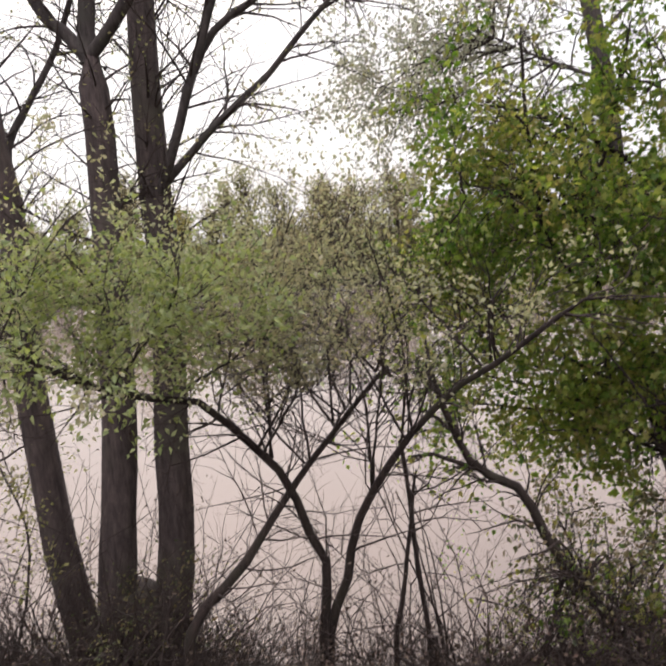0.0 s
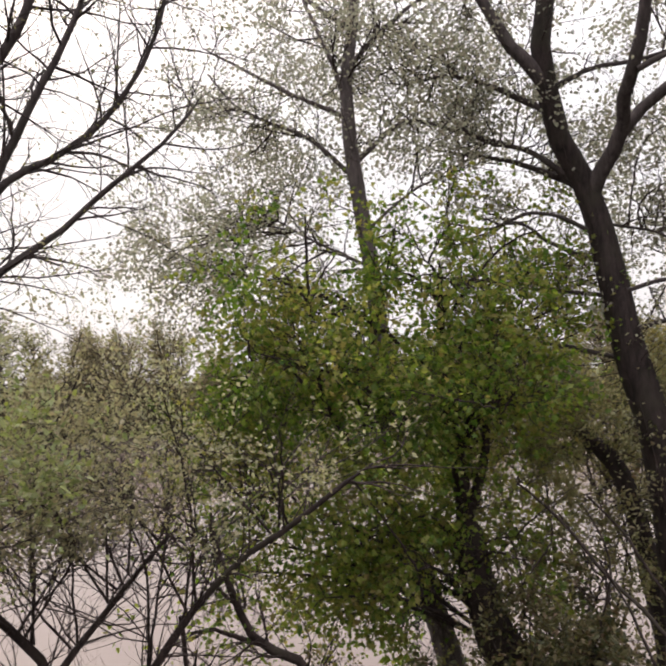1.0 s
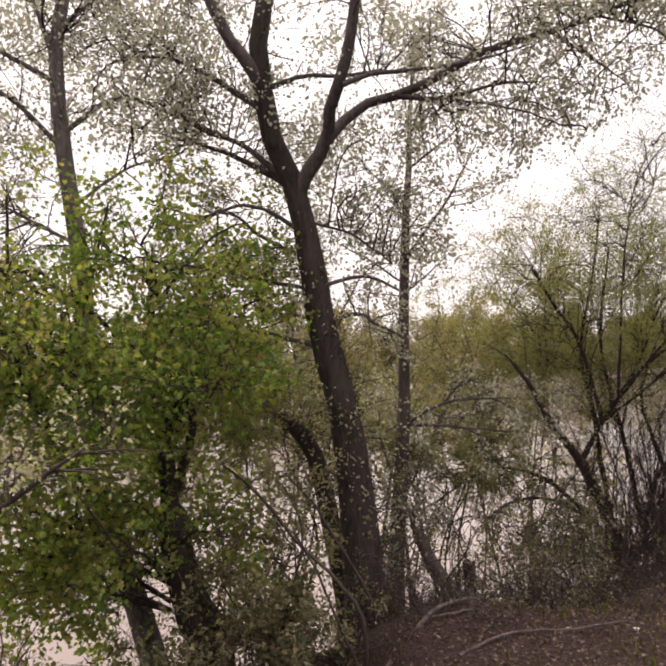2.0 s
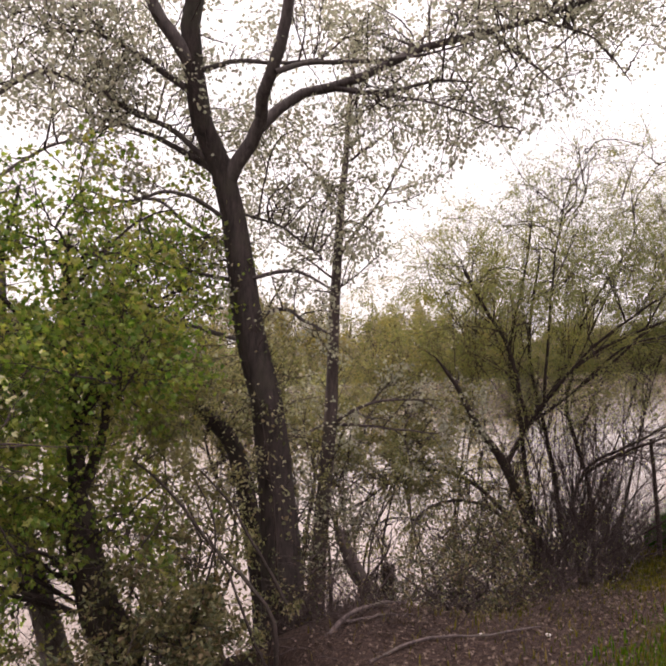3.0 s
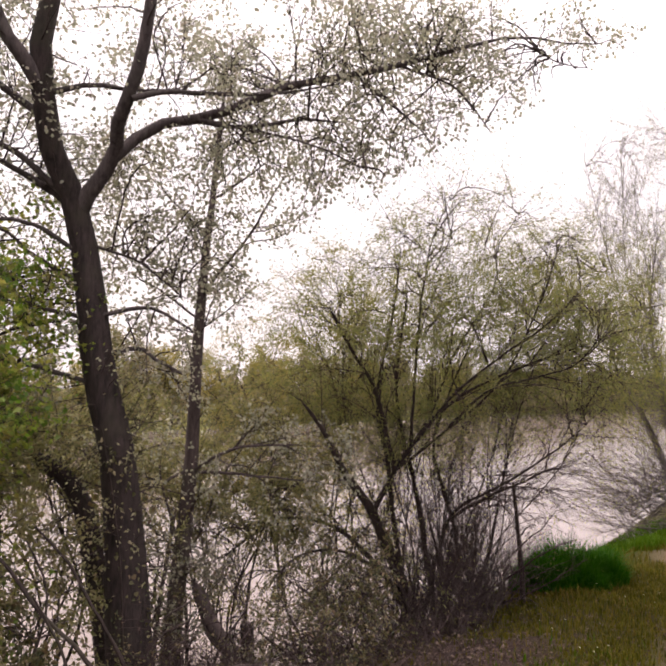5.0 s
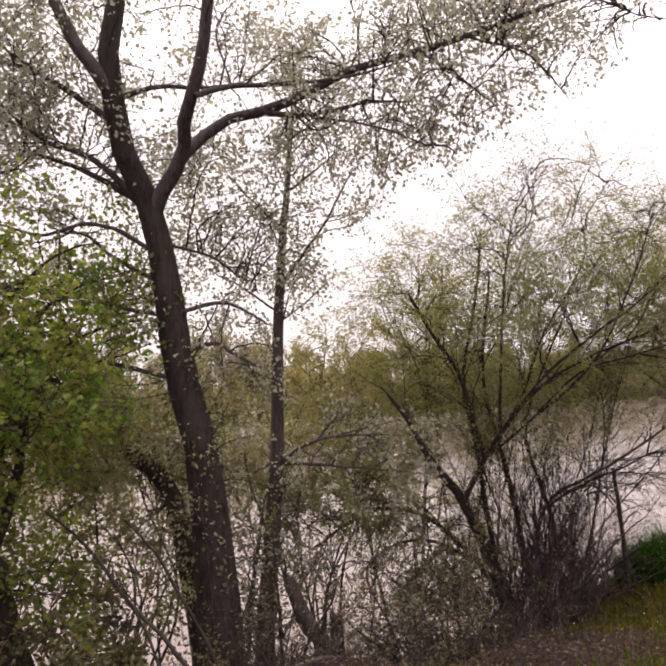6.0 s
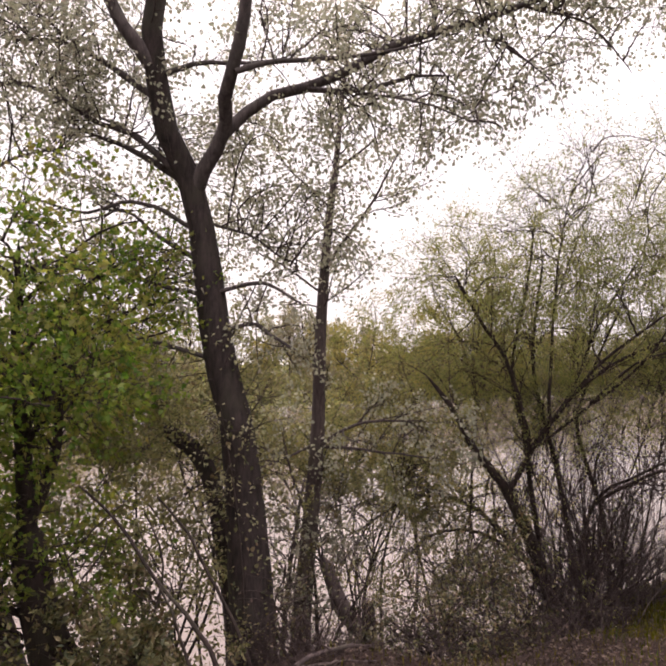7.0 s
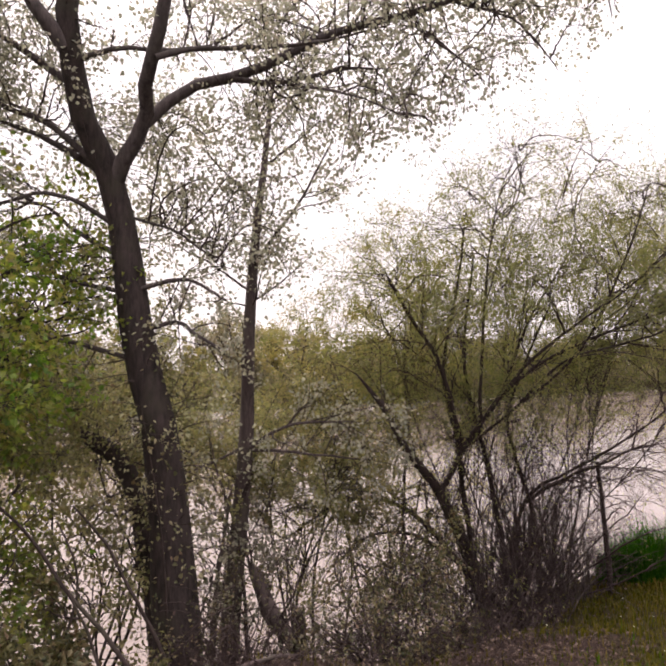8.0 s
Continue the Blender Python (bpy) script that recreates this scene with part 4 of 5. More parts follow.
tree("maple_tree", (-1.8, 5.28, ground_at(-1.8, 5.28)), "dense bright green maple with lobed leaves and dark trunks",
    [(base([(-1.66, 5.3, -0.5), (-1.79, 5.25, -0.1), (-1.89, 5.22, 0.32), (-1.95, 5.2, 0.75)]), 0.215, 0.1)],
    [([(-1.94, 5.2, 0.68), (-1.99, 5.2, 1.2), (-2.07, 5.2, 1.8), (-2.05, 5.15, 2.6)], 0.07, 0.014),
     ([(-1.94, 5.2, 0.66), (-1.82, 5.26, 1.1), (-1.78, 5.3, 1.6), (-1.7, 5.35, 2.2)], 0.045, 0.01),
     ([(-2.4, 4.9, 0.8), (-2.64, 4.45, 1.58), (-2.69, 4.35, 2.16), (-2.69, 4.3, 2.9)], 0.022, 0.008),
     ([(-2.5, 4.9, 1.0), (-2.54, 4.73, 1.71), (-2.42, 4.79, 2.07), (-2.26, 4.87, 2.9)], 0.02, 0.008)] + green_fan,
    BARK_DARK, TWIG, LEAF_GREEN, rng,
    [dict(n=1000, span=(0.3, 1.0), length=(0.25, 0.75), angle=(25, 75), up=0.0, wander=0.16, r=0.006, taper=0.3, skip=1),
     dict(n=7000, span=(0.1, 1.0), length=(0.12, 0.4), angle=(25, 70), up=-0.02, wander=0.18, r=0.003, steps=5, sides=3)],
    dict(n=35000, size=(0.026, 0.052), blade="lobed", spread=0.05, droop=0.3, clump=4.0, where=maple_crown),
    fill=np.vstack([dome(16, (-2.6, 4.95, 0.15), (0.6, 0.45, 0.6), rng, 0.3, 0.45), dome(30, (-2.2, 5.4, 0.4), (0.85, 0.4, 0.55), rng, 0.2, 0.45), dome(22, (-2.3, 5.05, 0.2), (0.6, 0.4, 0.45), rng, 0.2, 0.45), dome(13, (-1.75, 5.2, 1.9), (0.6, 0.5, 0.8), rng, 0.2, 0.45), dome(24, (-2.1, 5.0, 1.1), (0.8, 0.5, 0.8), rng, 0.1, 0.45), dome(7, (-2.9, 4.6, 1.5), (0.7, 0.6, 0.7), rng, 0.2, 0.45), dome(110, (-2.5, 4.68, 1.6), (1.38, 0.9, 1.5), rng, 0.3, 0.455)]), fill_r=0.009, clear=0.1)

# ---- shrubs of the under-storey ----
def shrub(name, at, label, seed, tall, wide, stems, n_twigs, n_leaves, size, blade, crown, wood=BARK_DARK, up=0.05, low=0.15, cut=-9.0):
    """Many stems that fan out from one foot."""
    r = np.random.default_rng(seed)
    x, y = at
    g = ground_at(x, y)
    fan_ = []
    for k in range(max(3, stems // (2 if tall < 2 else 3))):
        yaw = k * 2.4 + r.uniform(-0.4, 0.4)
        lean = r.uniform(0.2, 1.0) * wide
        h = tall * r.uniform(0.65, 1.0)
        dx, dy = math.cos(yaw) * lean, math.sin(yaw) * lean
        x0, y0 = x + r.uniform(-0.12, 0.12), y + r.uniform(-0.12, 0.12)
        b = r.normal(0, 0.06 + 0.05 * tall, 4)
        fan_.append(([(x0, y0, g - 0.15), (x0 + dx * 0.3 + b[0], y0 + dy * 0.3 + b[1], g + h * 0.4), (x0 + dx * 0.7 + b[2], y0 + dy * 0.7 + b[3], g + h * 0.8), (x0 + dx, y0 + dy, g + h)], r.uniform(0.010, 0.02), 0.004))
    return tree(name, (x, y, g), label, fan_[:1], fan_[1:], wood, TWIG, crown, r,
        [dict(n=n_twigs, span=(low, 1.0), length=(0.25, 0.65), angle=(20, 75), up=up * 0.5, wander=0.22, r=0.006, taper=0.3, where=lambda p: p[:, 2] > max(g + (0.1 + low * 0.75) * tall, cut - 0.1)),
         dict(n=n_twigs * 4, span=(0.1, 1.0), length=(0.12, 0.4), angle=(25, 70), wander=0.2, r=0.0024, steps=5, sides=3)],
        dict(n=n_leaves, size=size, blade=blade, spread=0.03, where=lambda p: p[:, 2] > cut + 0.15 * np.sin(p[:, 0] * 6 + p[:, 1] * 4)), category="shrub", group="bank shrubs", trunk_sides=8,
        fill=dome(stems * 5, (x, y, g + tall * (0.55 + 0.3 * low)), (wide * 1.1, wide * 1.1, tall * (0.5 - 0.3 * low)), r), fill_r=0.007, fill_from=7)


shrub("bank_shrub", (-1.65, 6.4), "tall thin olive-leaved shrub between the trees", 41, 4.0, 1.1, 12, 300, 21000, (0.02, 0.042), "oval", LEAF_OLIVE, low=0.25, cut=0.45)
shrub("bank_shrub", (0.25, 7.6), "olive brown shrub behind the slender tree", 42, 2.9, 0.8, 8, 150, 11500, (0.018, 0.038), "oval", LEAF_OLIVE, low=0.3, cut=0.20)
shrub("bank_shrub", (1.0, 8.5), "yellowish leafy shrub at the water's edge", 43, 4.5, 1.35, 11, 290, 30000, (0.018, 0.04), "long", LEAF_YELLOW, low=0.3)
shrub("bank_shrub", (-1.25, 4.95), "dark-leaved bramble shrub on the bank's slope", 44, 1.35, 0.7, 8, 130, 9000, (0.03, 0.06), "oval", LEAF_BRAMBLE)
shrub("bank_shrub", (-0.15, 5.9), "dark twiggy shrub at the poplar's foot", 45, 1.0, 0.6, 7, 70, 1600, (0.018, 0.035), "oval", LEAF_BRAMBLE)
shrub("bank_shrub", (0.95, 6.35), "leafy low shrub on the bank's edge", 46, 1.0, 0.5, 10, 110, 3400, (0.02, 0.042), "oval", LEAF_BRAMBLE)
shrub("bank_shrub", (0.72, 5.8), "dark low bramble on the edge of the mound", 56, 0.45, 0.42, 10, 90, 1500, (0.018, 0.042), "oval", LEAF_BRAMBLE)
shrub("bank_shrub", (1.05, 6.15), "dark olive bramble on the edge of the mound", 57, 0.55, 0.4, 10, 90, 1500, (0.018, 0.042), "oval", LEAF_BRAMBLE)
shrub("bank_shrub", (-1.72, 3.72), "low green shoots round the leaning sapling's foot", 58, 0.62, 0.3, 6, 26, 330, (0.03, 0.06), "lobed", LEAF_GREEN, low=0.1)
shrub("bank_shrub", (-2.05, 3.45), "thin dark-leaved sapling at the water's edge", 59, 0.9, 0.3, 7, 45, 750, (0.022, 0.046), "oval", LEAF_BRAMBLE, low=0.3)
shrub("bank_shrub", (-4.75, 1.2), "thin shrub beside the three-trunked tree", 47, 2.9, 0.8, 9, 130, 3600, (0.018, 0.036), "oval", LEAF_OLIVE)
shrub("bank_shrub", (-2.9, 5.9), "green brown shrub under the maple", 48, 1.9, 0.9, 10, 120, 4200, (0.02, 0.045), "oval", LEAF_BRAMBLE)
shrub("bank_shrub", (-1.5, 4.3), "low dark-leaved shrub on the bank's edge", 49, 0.8, 0.5, 9, 70, 1700, (0.02, 0.05), "oval", LEAF_BRAMBLE)
shrub("bank_shrub", (-1.4, 5.35), "olive leafy shrub against the poplar's broken stem", 51, 2.1, 0.6, 6, 90, 4200, (0.026, 0.05), "oval", LEAF_OLIVE, low=0.25)
shrub("bank_shrub", (-3.75, 1.95), "dark weedy shrub at the foot of the three trunks", 52, 0.75, 0.45, 9, 80, 1800, (0.015, 0.034), "oval", LEAF_BRAMBLE)
shrub("bank_shrub", (-1.0, 7.3), "olive shrub low over the water", 50, 3.5, 1.0, 10, 180, 9500, (0.02, 0.04), "oval", LEAF_OLIVE, low=0.26, cut=0.6)

shrub("bank_shrub", (-2.0, 7.3), "brownish olive shrub hanging over the water", 53, 4.3, 1.1, 9, 190, 13000, (0.02, 0.042), "oval", LEAF_OLIVE, low=0.36, cut=0.45)
shrub("bank_shrub", (-0.5, 8.4), "brownish olive shrub behind the poplar", 54, 4.3, 1.0, 9, 190, 13000, (0.02, 0.042), "oval", LEAF_OLIVE, low=0.45, cut=0.40)
shrub("bank_shrub", (0.5, 8.0), "thin olive shrub beside the willow", 55, 3.6, 0.8, 8, 160, 13000, (0.02, 0.042), "oval", LEAF_OLIVE, low=0.42, cut=0.30)

# ---- the pale trunk behind the maple ----
rng = np.random.default_rng(27)
grey_limbs = [
    ([(-2.95, 5.65, 3.45), (-3.3, 5.37, 3.81), (-3.73, 5.0, 4.05), (-3.91, 4.77, 4.31)], 0.024, 0.008),
    ([(-2.99, 5.62, 4.1), (-3.13, 5.43, 4.66), (-3.34, 5.31, 5.2)], 0.026, 0.01),
    ([(-2.97, 5.64, 3.6), (-2.54, 5.77, 3.92), (-2.02, 5.89, 3.74), (-1.52, 5.97, 3.52)], 0.024, 0.008),
    ([(-2.9, 5.66, 3.0), (-2.45, 5.77, 3.34), (-2.11, 5.9, 3.46)], 0.018, 0.006),
    ([(-2.98, 5.63, 4.5), (-2.5, 5.6, 4.8), (-2.0, 5.6, 5.0)], 0.026, 0.008),
]
grey_limbs += [
    ([(-2.95, 5.66, 4.8), (-3.5, 5.5, 5.3), (-3.9, 5.4, 5.7)], 0.026, 0.008),
    ([(-2.88, 5.68, 2.7), (-3.3, 5.4, 2.95), (-3.7, 5.2, 3.2)], 0.018, 0.006),
    ([(-3.0, 5.6, 4.0), (-3.5, 5.3, 4.3), (-4.1, 5.0, 4.7)], 0.024, 0.008),
]
tree("grey_poplar_tree", (-2.28, 5.84, ground_at(-2.28, 5.84)), "straight poplar with a smooth grey trunk and small young leaves",
    [(base([(-2.28, 5.84, -0.83), (-2.38, 5.81, -0.45), (-2.54, 5.76, 0.1), (-2.68, 5.72, 0.6), (-2.76, 5.7, 1.2), (-2.8, 5.7, 1.75), (-2.83, 5.71, 2.28), (-2.9, 5.67, 2.99), (-2.98, 5.63, 3.63), (-3.01, 5.61, 4.31), (-2.94, 5.65, 4.85), (-2.85, 5.7, 6.4)]), 0.125, 0.035)],
    grey_limbs,
    BARK_PALE, TWIG, LEAF_POPLAR, rng,
    [dict(n=380, span=(0.2, 1.0), length=(0.4, 1.0), angle=(30, 75), up=0.02, wander=0.15, r=0.008, taper=0.2, where=lambda p: p[:, 2] > 2.0),
     dict(n=5500, span=(0.1, 1.0), length=(0.2, 0.5), angle=(25, 70), wander=0.2, r=0.0035, steps=5, sides=3)],
    dict(n=27000, size=(0.02, 0.04), blade="round", spread=0.04, droop=0.5, clump=5.0, where=lambda p: rng.random(len(p)) < np.clip((np.hypot(p[:, 0] + 2.9, p[:, 1] - 5.68) - 0.15) / 0.6, 0.1, 1)),
    fill=np.vstack([dome(30, (-3.9, 5.0, 2.75), (1.2, 0.9, 1.1), rng), dome(70, (-2.9, 5.6, 4.2), (1.7, 1.0, 1.2), rng)]), fill_r=0.008)

# ---- the bare tree further along the bank ----
rng = np.random.default_rng(28)
tall_fan = []
for k in range(10):
    yaw = k * 2.4 + rng.uniform(-0.4, 0.4)
    dx, dy, tall = math.cos(yaw), math.sin(yaw), rng.uniform(3.6, 6.8)
    lean = rng.uniform(0.4, 1.5)
    b = rng.normal(0, 0.14, 4)
    tall_fan.append(([(6.95 + dx * 0.15, 10.75 + dy * 0.15, -0.1), (6.95 + dx * lean * 0.25 + b[0], 10.8 + dy * lean * 0.25 + b[1], tall * 0.25), (6.95 + dx * lean * 0.7 + b[2], 10.8 + dy * lean * 0.7 + b[3], tall * 0.62), (6.9 + dx * lean, 10.8 + dy * lean, tall)], rng.uniform(0.009, 0.016), 0.003))
bare, _ = tree("bare_willow_tree", (6.95, 10.75, ground_at(6.95, 10.75)), "tall wispy willow with many thin branches and sparse olive leaves",
    [(base([(6.95, 10.74, 0.1), (6.7, 10.9, 0.75), (6.44, 11.05, 1.5), (6.1, 11.25, 2.3), (5.95, 11.3, 3.4)]), 0.065, 0.012),
     (base([(7.0, 10.74, 0.1), (6.95, 10.95, 0.9), (6.7, 11.05, 1.9), (6.62, 11.15, 3.17), (6.75, 11.12, 4.6)]), 0.045, 0.006)],
    tall_fan, BARK_PALE, BARK_PALE, LEAF_WILLOW, rng,
    [dict(n=1000, span=(0.2, 1.0), length=(0.5, 1.2), angle=(12, 42), up=0.08, wander=0.07, r=0.006, taper=0.4),
     dict(n=13000, span=(0.1, 1.0), length=(0.25, 0.65), angle=(12, 40), up=0.04, wander=0.08, r=0.0038, steps=5, sides=3)],
    dict(n=80000, size=(0.022, 0.048), blade="long", spread=0.03, follow=0.8, where=lambda p: rng.random(len(p)) < np.clip((4.8 - p[:, 2]) / 2.2, 0.22, 1)),
    fill=np.vstack([dome(110, (6.5, 11.0, 3.1), (1.8, 1.4, 2.1), rng, 0.3), dome(60, (6.9, 10.85, 4.8), (1.4, 1.0, 1.8), rng)]), fill_r=0.006, fill_up=0.15)
# Thin stems that spread low over the water from its foot.
feet = np.array([stem([(x, y, ground_at(x, y) - 0.1), (x, y, ground_at(x, y) + 0.2), (x, y, ground_at(x, y) + 0.9)], 0.03, 0.02)[0] for x, y in ((6.75, 10.85), (6.5, 11.0), (6.95, 10.75), (6.3, 11.2))])
low_, low_r = sprout(feet, np.full(feet.shape[:2], 0.03), 300, (0.1, 1.0), (0.9, 2.4), (40, 92), rng, up=0.0, wander=0.07, r=0.0055, taper=0.1, steps=9)
low2, low2_r = sprout(low_, low_r, 4000, (0.15, 1.0), (0.2, 0.6), (12, 40), rng, up=0.0, wander=0.1, r=0.0032, steps=5)
v1, q1 = tubes(low_, low_r, 4)
v2, q2 = tubes(low2, low2_r, 3)
part("branchwork", mesh_of("branchwork", np.vstack([v1, v2]), np.vstack([q1, q2 + len(v1)])), BARK_PALE, bare, "thin stems spreading low", kind="stuff")
part("crown", leaves("crown", low2, 5200, (0.025, 0.05), "long", rng, follow=0.8), LEAF_WILLOW, bare)

# ---- thickets of bare stems ----
def thicket(name, label, seed, spots, n, tall, wood, n_leaves, leaf_size, crown, lean=0.35, twigs=3, r0=0.006, curl=0.16):
    """Bare stems close together on the given spots (x, y, radius)."""
    r = np.random.default_rng(seed)
    which = r.integers(0, len(spots), n)
    sp = np.array(spots)[which]
    x = sp[:, 0] + r.normal(0, 1, n) * sp[:, 2] * 0.6
    y = sp[:, 1] + r.normal(0, 1, n) * sp[:, 2] * 0.6
    p = np.stack([x, y, height(x, y) - 0.05], 1)
    d = np.stack([r.normal(0, lean, n), r.normal(0, lean, n), np.ones(n)], 1)
    d /= np.linalg.norm(d, axis=1, keepdims=True)
    long = r.uniform(tall[0], tall[1], n)[:, None]
    line = [p]
    for _ in range(7):
        d = d + r.normal(0, curl, (n, 3)) + np.array([0, 0, -0.06])
        d /= np.linalg.norm(d, axis=1, keepdims=True)
        line.append(line[-1] + d * long / 7)
    line = np.stack(line, 1)
    rad = (r0 * r.uniform(0.5, 1.5, n))[:, None] * (1 - 0.7 * np.linspace(0, 1, 8))[None]
    side, side_r = sprout(line, rad, n * twigs, (0.15, 1.0), (0.12, 0.45), (20, 70), r, up=0.04, wander=0.18, r=0.003, steps=5)
    v1, q1 = tubes(line, rad, 4)
    v2, q2 = tubes(side, side_r, 3)
    top = thing(name, (spots[0][0], spots[0][1], ground_at(spots[0][0], spots[0][1])), label, "thicket", kind="stuff")
    part("brushwood", mesh_of("brushwood", np.vstack([v1, v2]), np.vstack([q1, q2 + len(v1)])), wood, top, kind="stuff")
    if n_leaves:
        part("foliage", leaves("foliage", side, n_leaves, leaf_size, "oval", r, spread=0.02), crown, top, kind="stuff")
    return top


thicket("thicket", "dense brown thicket of bare upright stems beside the willow", 61, [(1.95, 7.0, 0.28), (2.1, 6.8, 0.24), (1.75, 6.9, 0.26), (1.95, 6.6, 0.2), (2.3, 6.85, 0.22), (2.5, 6.85, 0.12)], 300, (0.3, 1.45), BARK_GREY, 700, (0.012, 0.03), LEAF_BRAMBLE, lean=0.26, twigs=7, r0=0.0034)
thicket("thicket", "matted brown brush at the willow's foot", 68, [(2.1, 6.75, 0.28), (1.85, 6.65, 0.22), (2.3, 6.68, 0.18)], 150, (0.1, 0.3), TWIG_RED, 600, (0.012, 0.03), LEAF_BRAMBLE, lean=0.8, twigs=6, r0=0.0035, curl=0.3)
thicket("thicket", "dead bramble stems lying over the leaf litter", 69, [(0.2, 5.0, 0.4), (0.8, 4.9, 0.4), (-0.1, 4.9, 0.25), (1.2, 5.2, 0.4), (1.7, 5.8, 0.35), (0.1, 5.3, 0.3)], 330, (0.2, 0.8), TWIG_RED, 500, (0.014, 0.03), LEAF_DRY, lean=3.0, twigs=3, r0=0.0035, curl=0.28)
thicket("thicket", "low dead twigs along the edge of the mound", 75, [(0.15, 5.75, 0.22), (0.5, 5.85, 0.22), (0.85, 5.95, 0.25), (1.2, 6.1, 0.25), (-0.2, 5.5, 0.2), (1.5, 6.35, 0.22)], 330, (0.12, 0.5), TWIG_RED, 900, (0.014, 0.032), LEAF_BRAMBLE, lean=0.9, twigs=5, r0=0.004, curl=0.3)
thicket("thicket", "thin bare stems and weeds along the bank's edge", 62, [(-3.6, 1.6, 0.5), (-3.3, 2.2, 0.5), (-2.9, 2.9, 0.5), (-2.5, 3.2, 0.5), (-4.2, 1.5, 0.5), (-4.0, 2.6, 0.5)], 420, (0.3, 1.6), TWIG, 2600, (0.01, 0.026), LEAF_DRY, lean=0.55, r0=0.0045, twigs=5, curl=0.24)
thicket("thicket", "upright bare stems between the maple and the poplar", 63, [(-1.3, 5.2, 0.35), (-0.9, 5.5, 0.35), (-1.6, 5.6, 0.4), (-1.0, 4.9, 0.3)], 12, (0.4, 1.5), TWIG, 900, (0.014, 0.036), LEAF_BRAMBLE, lean=0.28)
thicket("thicket", "bare stems round the slender tree and the stump", 64, [(-0.1, 6.5, 0.3), (0.4, 6.4, 0.35), (-0.5, 6.5, 0.3), (0.9, 6.6, 0.4), (1.3, 6.8, 0.4)], 26, (0.4, 1.2), TWIG, 900, (0.012, 0.032), LEAF_BRAMBLE, lean=0.3)
thicket("thicket", "weeds and stems on the slope below the maple", 65, [(-2.2, 4.4, 0.5), (-2.6, 4.0, 0.5), (-2.0, 5.0, 0.4)], 80, (0.3, 1.0), TWIG, 1500, (0.014, 0.04), LEAF_GREEN, lean=0.4)

thicket("thicket", "dark tangle of dead stems round the three trunks", 66, [(-3.95, 1.75, 0.28), (-3.85, 2.2, 0.3), (-4.05, 2.0, 0.2), (-3.7, 1.5, 0.3), (-4.35, 1.4, 0.28), (-4.0, 1.3, 0.25)], 480, (0.25, 1.0), TWIG, 1500, (0.012, 0.03), LEAF_DRY, lean=0.6, twigs=6, r0=0.005, curl=0.26)
thicket("thicket", "dark dead twigs and ivy packed between the three trunks", 70, [(-4.14, 1.86, 0.14), (-4.02, 2.12, 0.14), (-4.2, 1.7, 0.16), (-4.0, 2.35, 0.12)], 300, (0.3, 0.85), BARK_DARK, 1500, (0.014, 0.034), LEAF_DRY, lean=0.35, twigs=5, r0=0.0055, curl=0.3)
thicket("thicket", "tall bare stems before the three trunks", 74, [(-4.15, 1.42, 0.16), (-4.25, 1.2, 0.2), (-4.1, 1.5, 0.1), (-4.6, 1.0, 0.3)], 150, (0.7, 1.9), TWIG, 900, (0.012, 0.03), LEAF_DRY, lean=0.4, twigs=6, r0=0.005, curl=0.24)
thicket("thicket", "dark rotten sticks heaped against the slender tree", 73, [(0.02, 6.55, 0.14), (0.14, 6.42, 0.14), (-0.08, 6.6, 0.1), (0.24, 6.25, 0.12)], 240, (0.12, 0.5), BARK_DARK, 500, (0.014, 0.03), LEAF_DRY, lean=0.5, twigs=3, r0=0.009, curl=0.2)
thicket("thicket", "low brush along the bank's edge", 67, [(-3.1, 2.0, 0.35), (-2.75, 2.45, 0.35), (-2.35, 2.8, 0.35), (-1.9, 3.15, 0.4), (-1.5, 3.5, 0.4)], 520, (0.12, 0.5), TWIG, 3400, (0.012, 0.034), LEAF_DRY, lean=0.6, twigs=6, r0=0.004, curl=0.26)

# ---- ivy on the poplar ----
r = np.random.default_rng(71)
climb, climb_r = stem([(-0.55, 5.72, -0.6), (-0.6, 5.69, 0.4), (-0.68, 5.68, 1.0), (-0.78, 5.68, 1.5)], 0.012, 0.005)
n = 800
zz = r.uniform(0.1, 1.75, n)
cx = np.interp(zz, [-0.6, 0.72, 1.37, 1.85], [-0.55, -0.63, -0.73, -0.86])
ang = r.uniform(0, 2 * np.pi, n)
off = 0.14 + np.abs(r.normal(0, 0.07, n)) * np.where(r.random(n) < 0.3, 2.0, 1.0)
clump = np.sin(zz * 9 + ang * 2) + r.normal(0, 0.5, n) > 0.3
p = np.stack([cx + np.cos(ang) * off, 5.88 + np.sin(ang) * off, zz], 1)[clump]
ivy = thing("ivy_vine", (-0.55, 5.7, ground_at(-0.55, 5.7)), "ivy with small pale green leaves climbing the poplar", "ivy")
v, q = tubes(climb[None], climb_r[None], 6, r, 0.05)
part("stem", mesh_of("stem", v, q), BARK_DARK, ivy)
part("foliage", blades("foliage", p, r.normal(0, 0.6, p.shape) - np.array([0, 0.2, 0.4]), (0.022, 0.042), "round", r), LEAF_BRAMBLE, ivy)

# ---- dead wood ----
def dead_branch(name, label, lines, wood, category="branch"):
    top = thing(name, lines[0][0][0], label, category)
    r = np.random.default_rng(81)
    for k, (points, r0, r1) in enumerate(lines):
        line, rad = stem(points, r0, r1)
        line = line + np.cumsum(r.normal(0, 0.004, line.shape), 0)
        v, q = tubes(line[None], rad[None], 8, r, 0.08)
        part("stem" if k == 0 else "fork", mesh_of("stem", v, q), wood, top)
    return top


def on_ground(points, lift=0.02):
    return [(x, y, ground_at(x, y) + lift) for x, y in points]


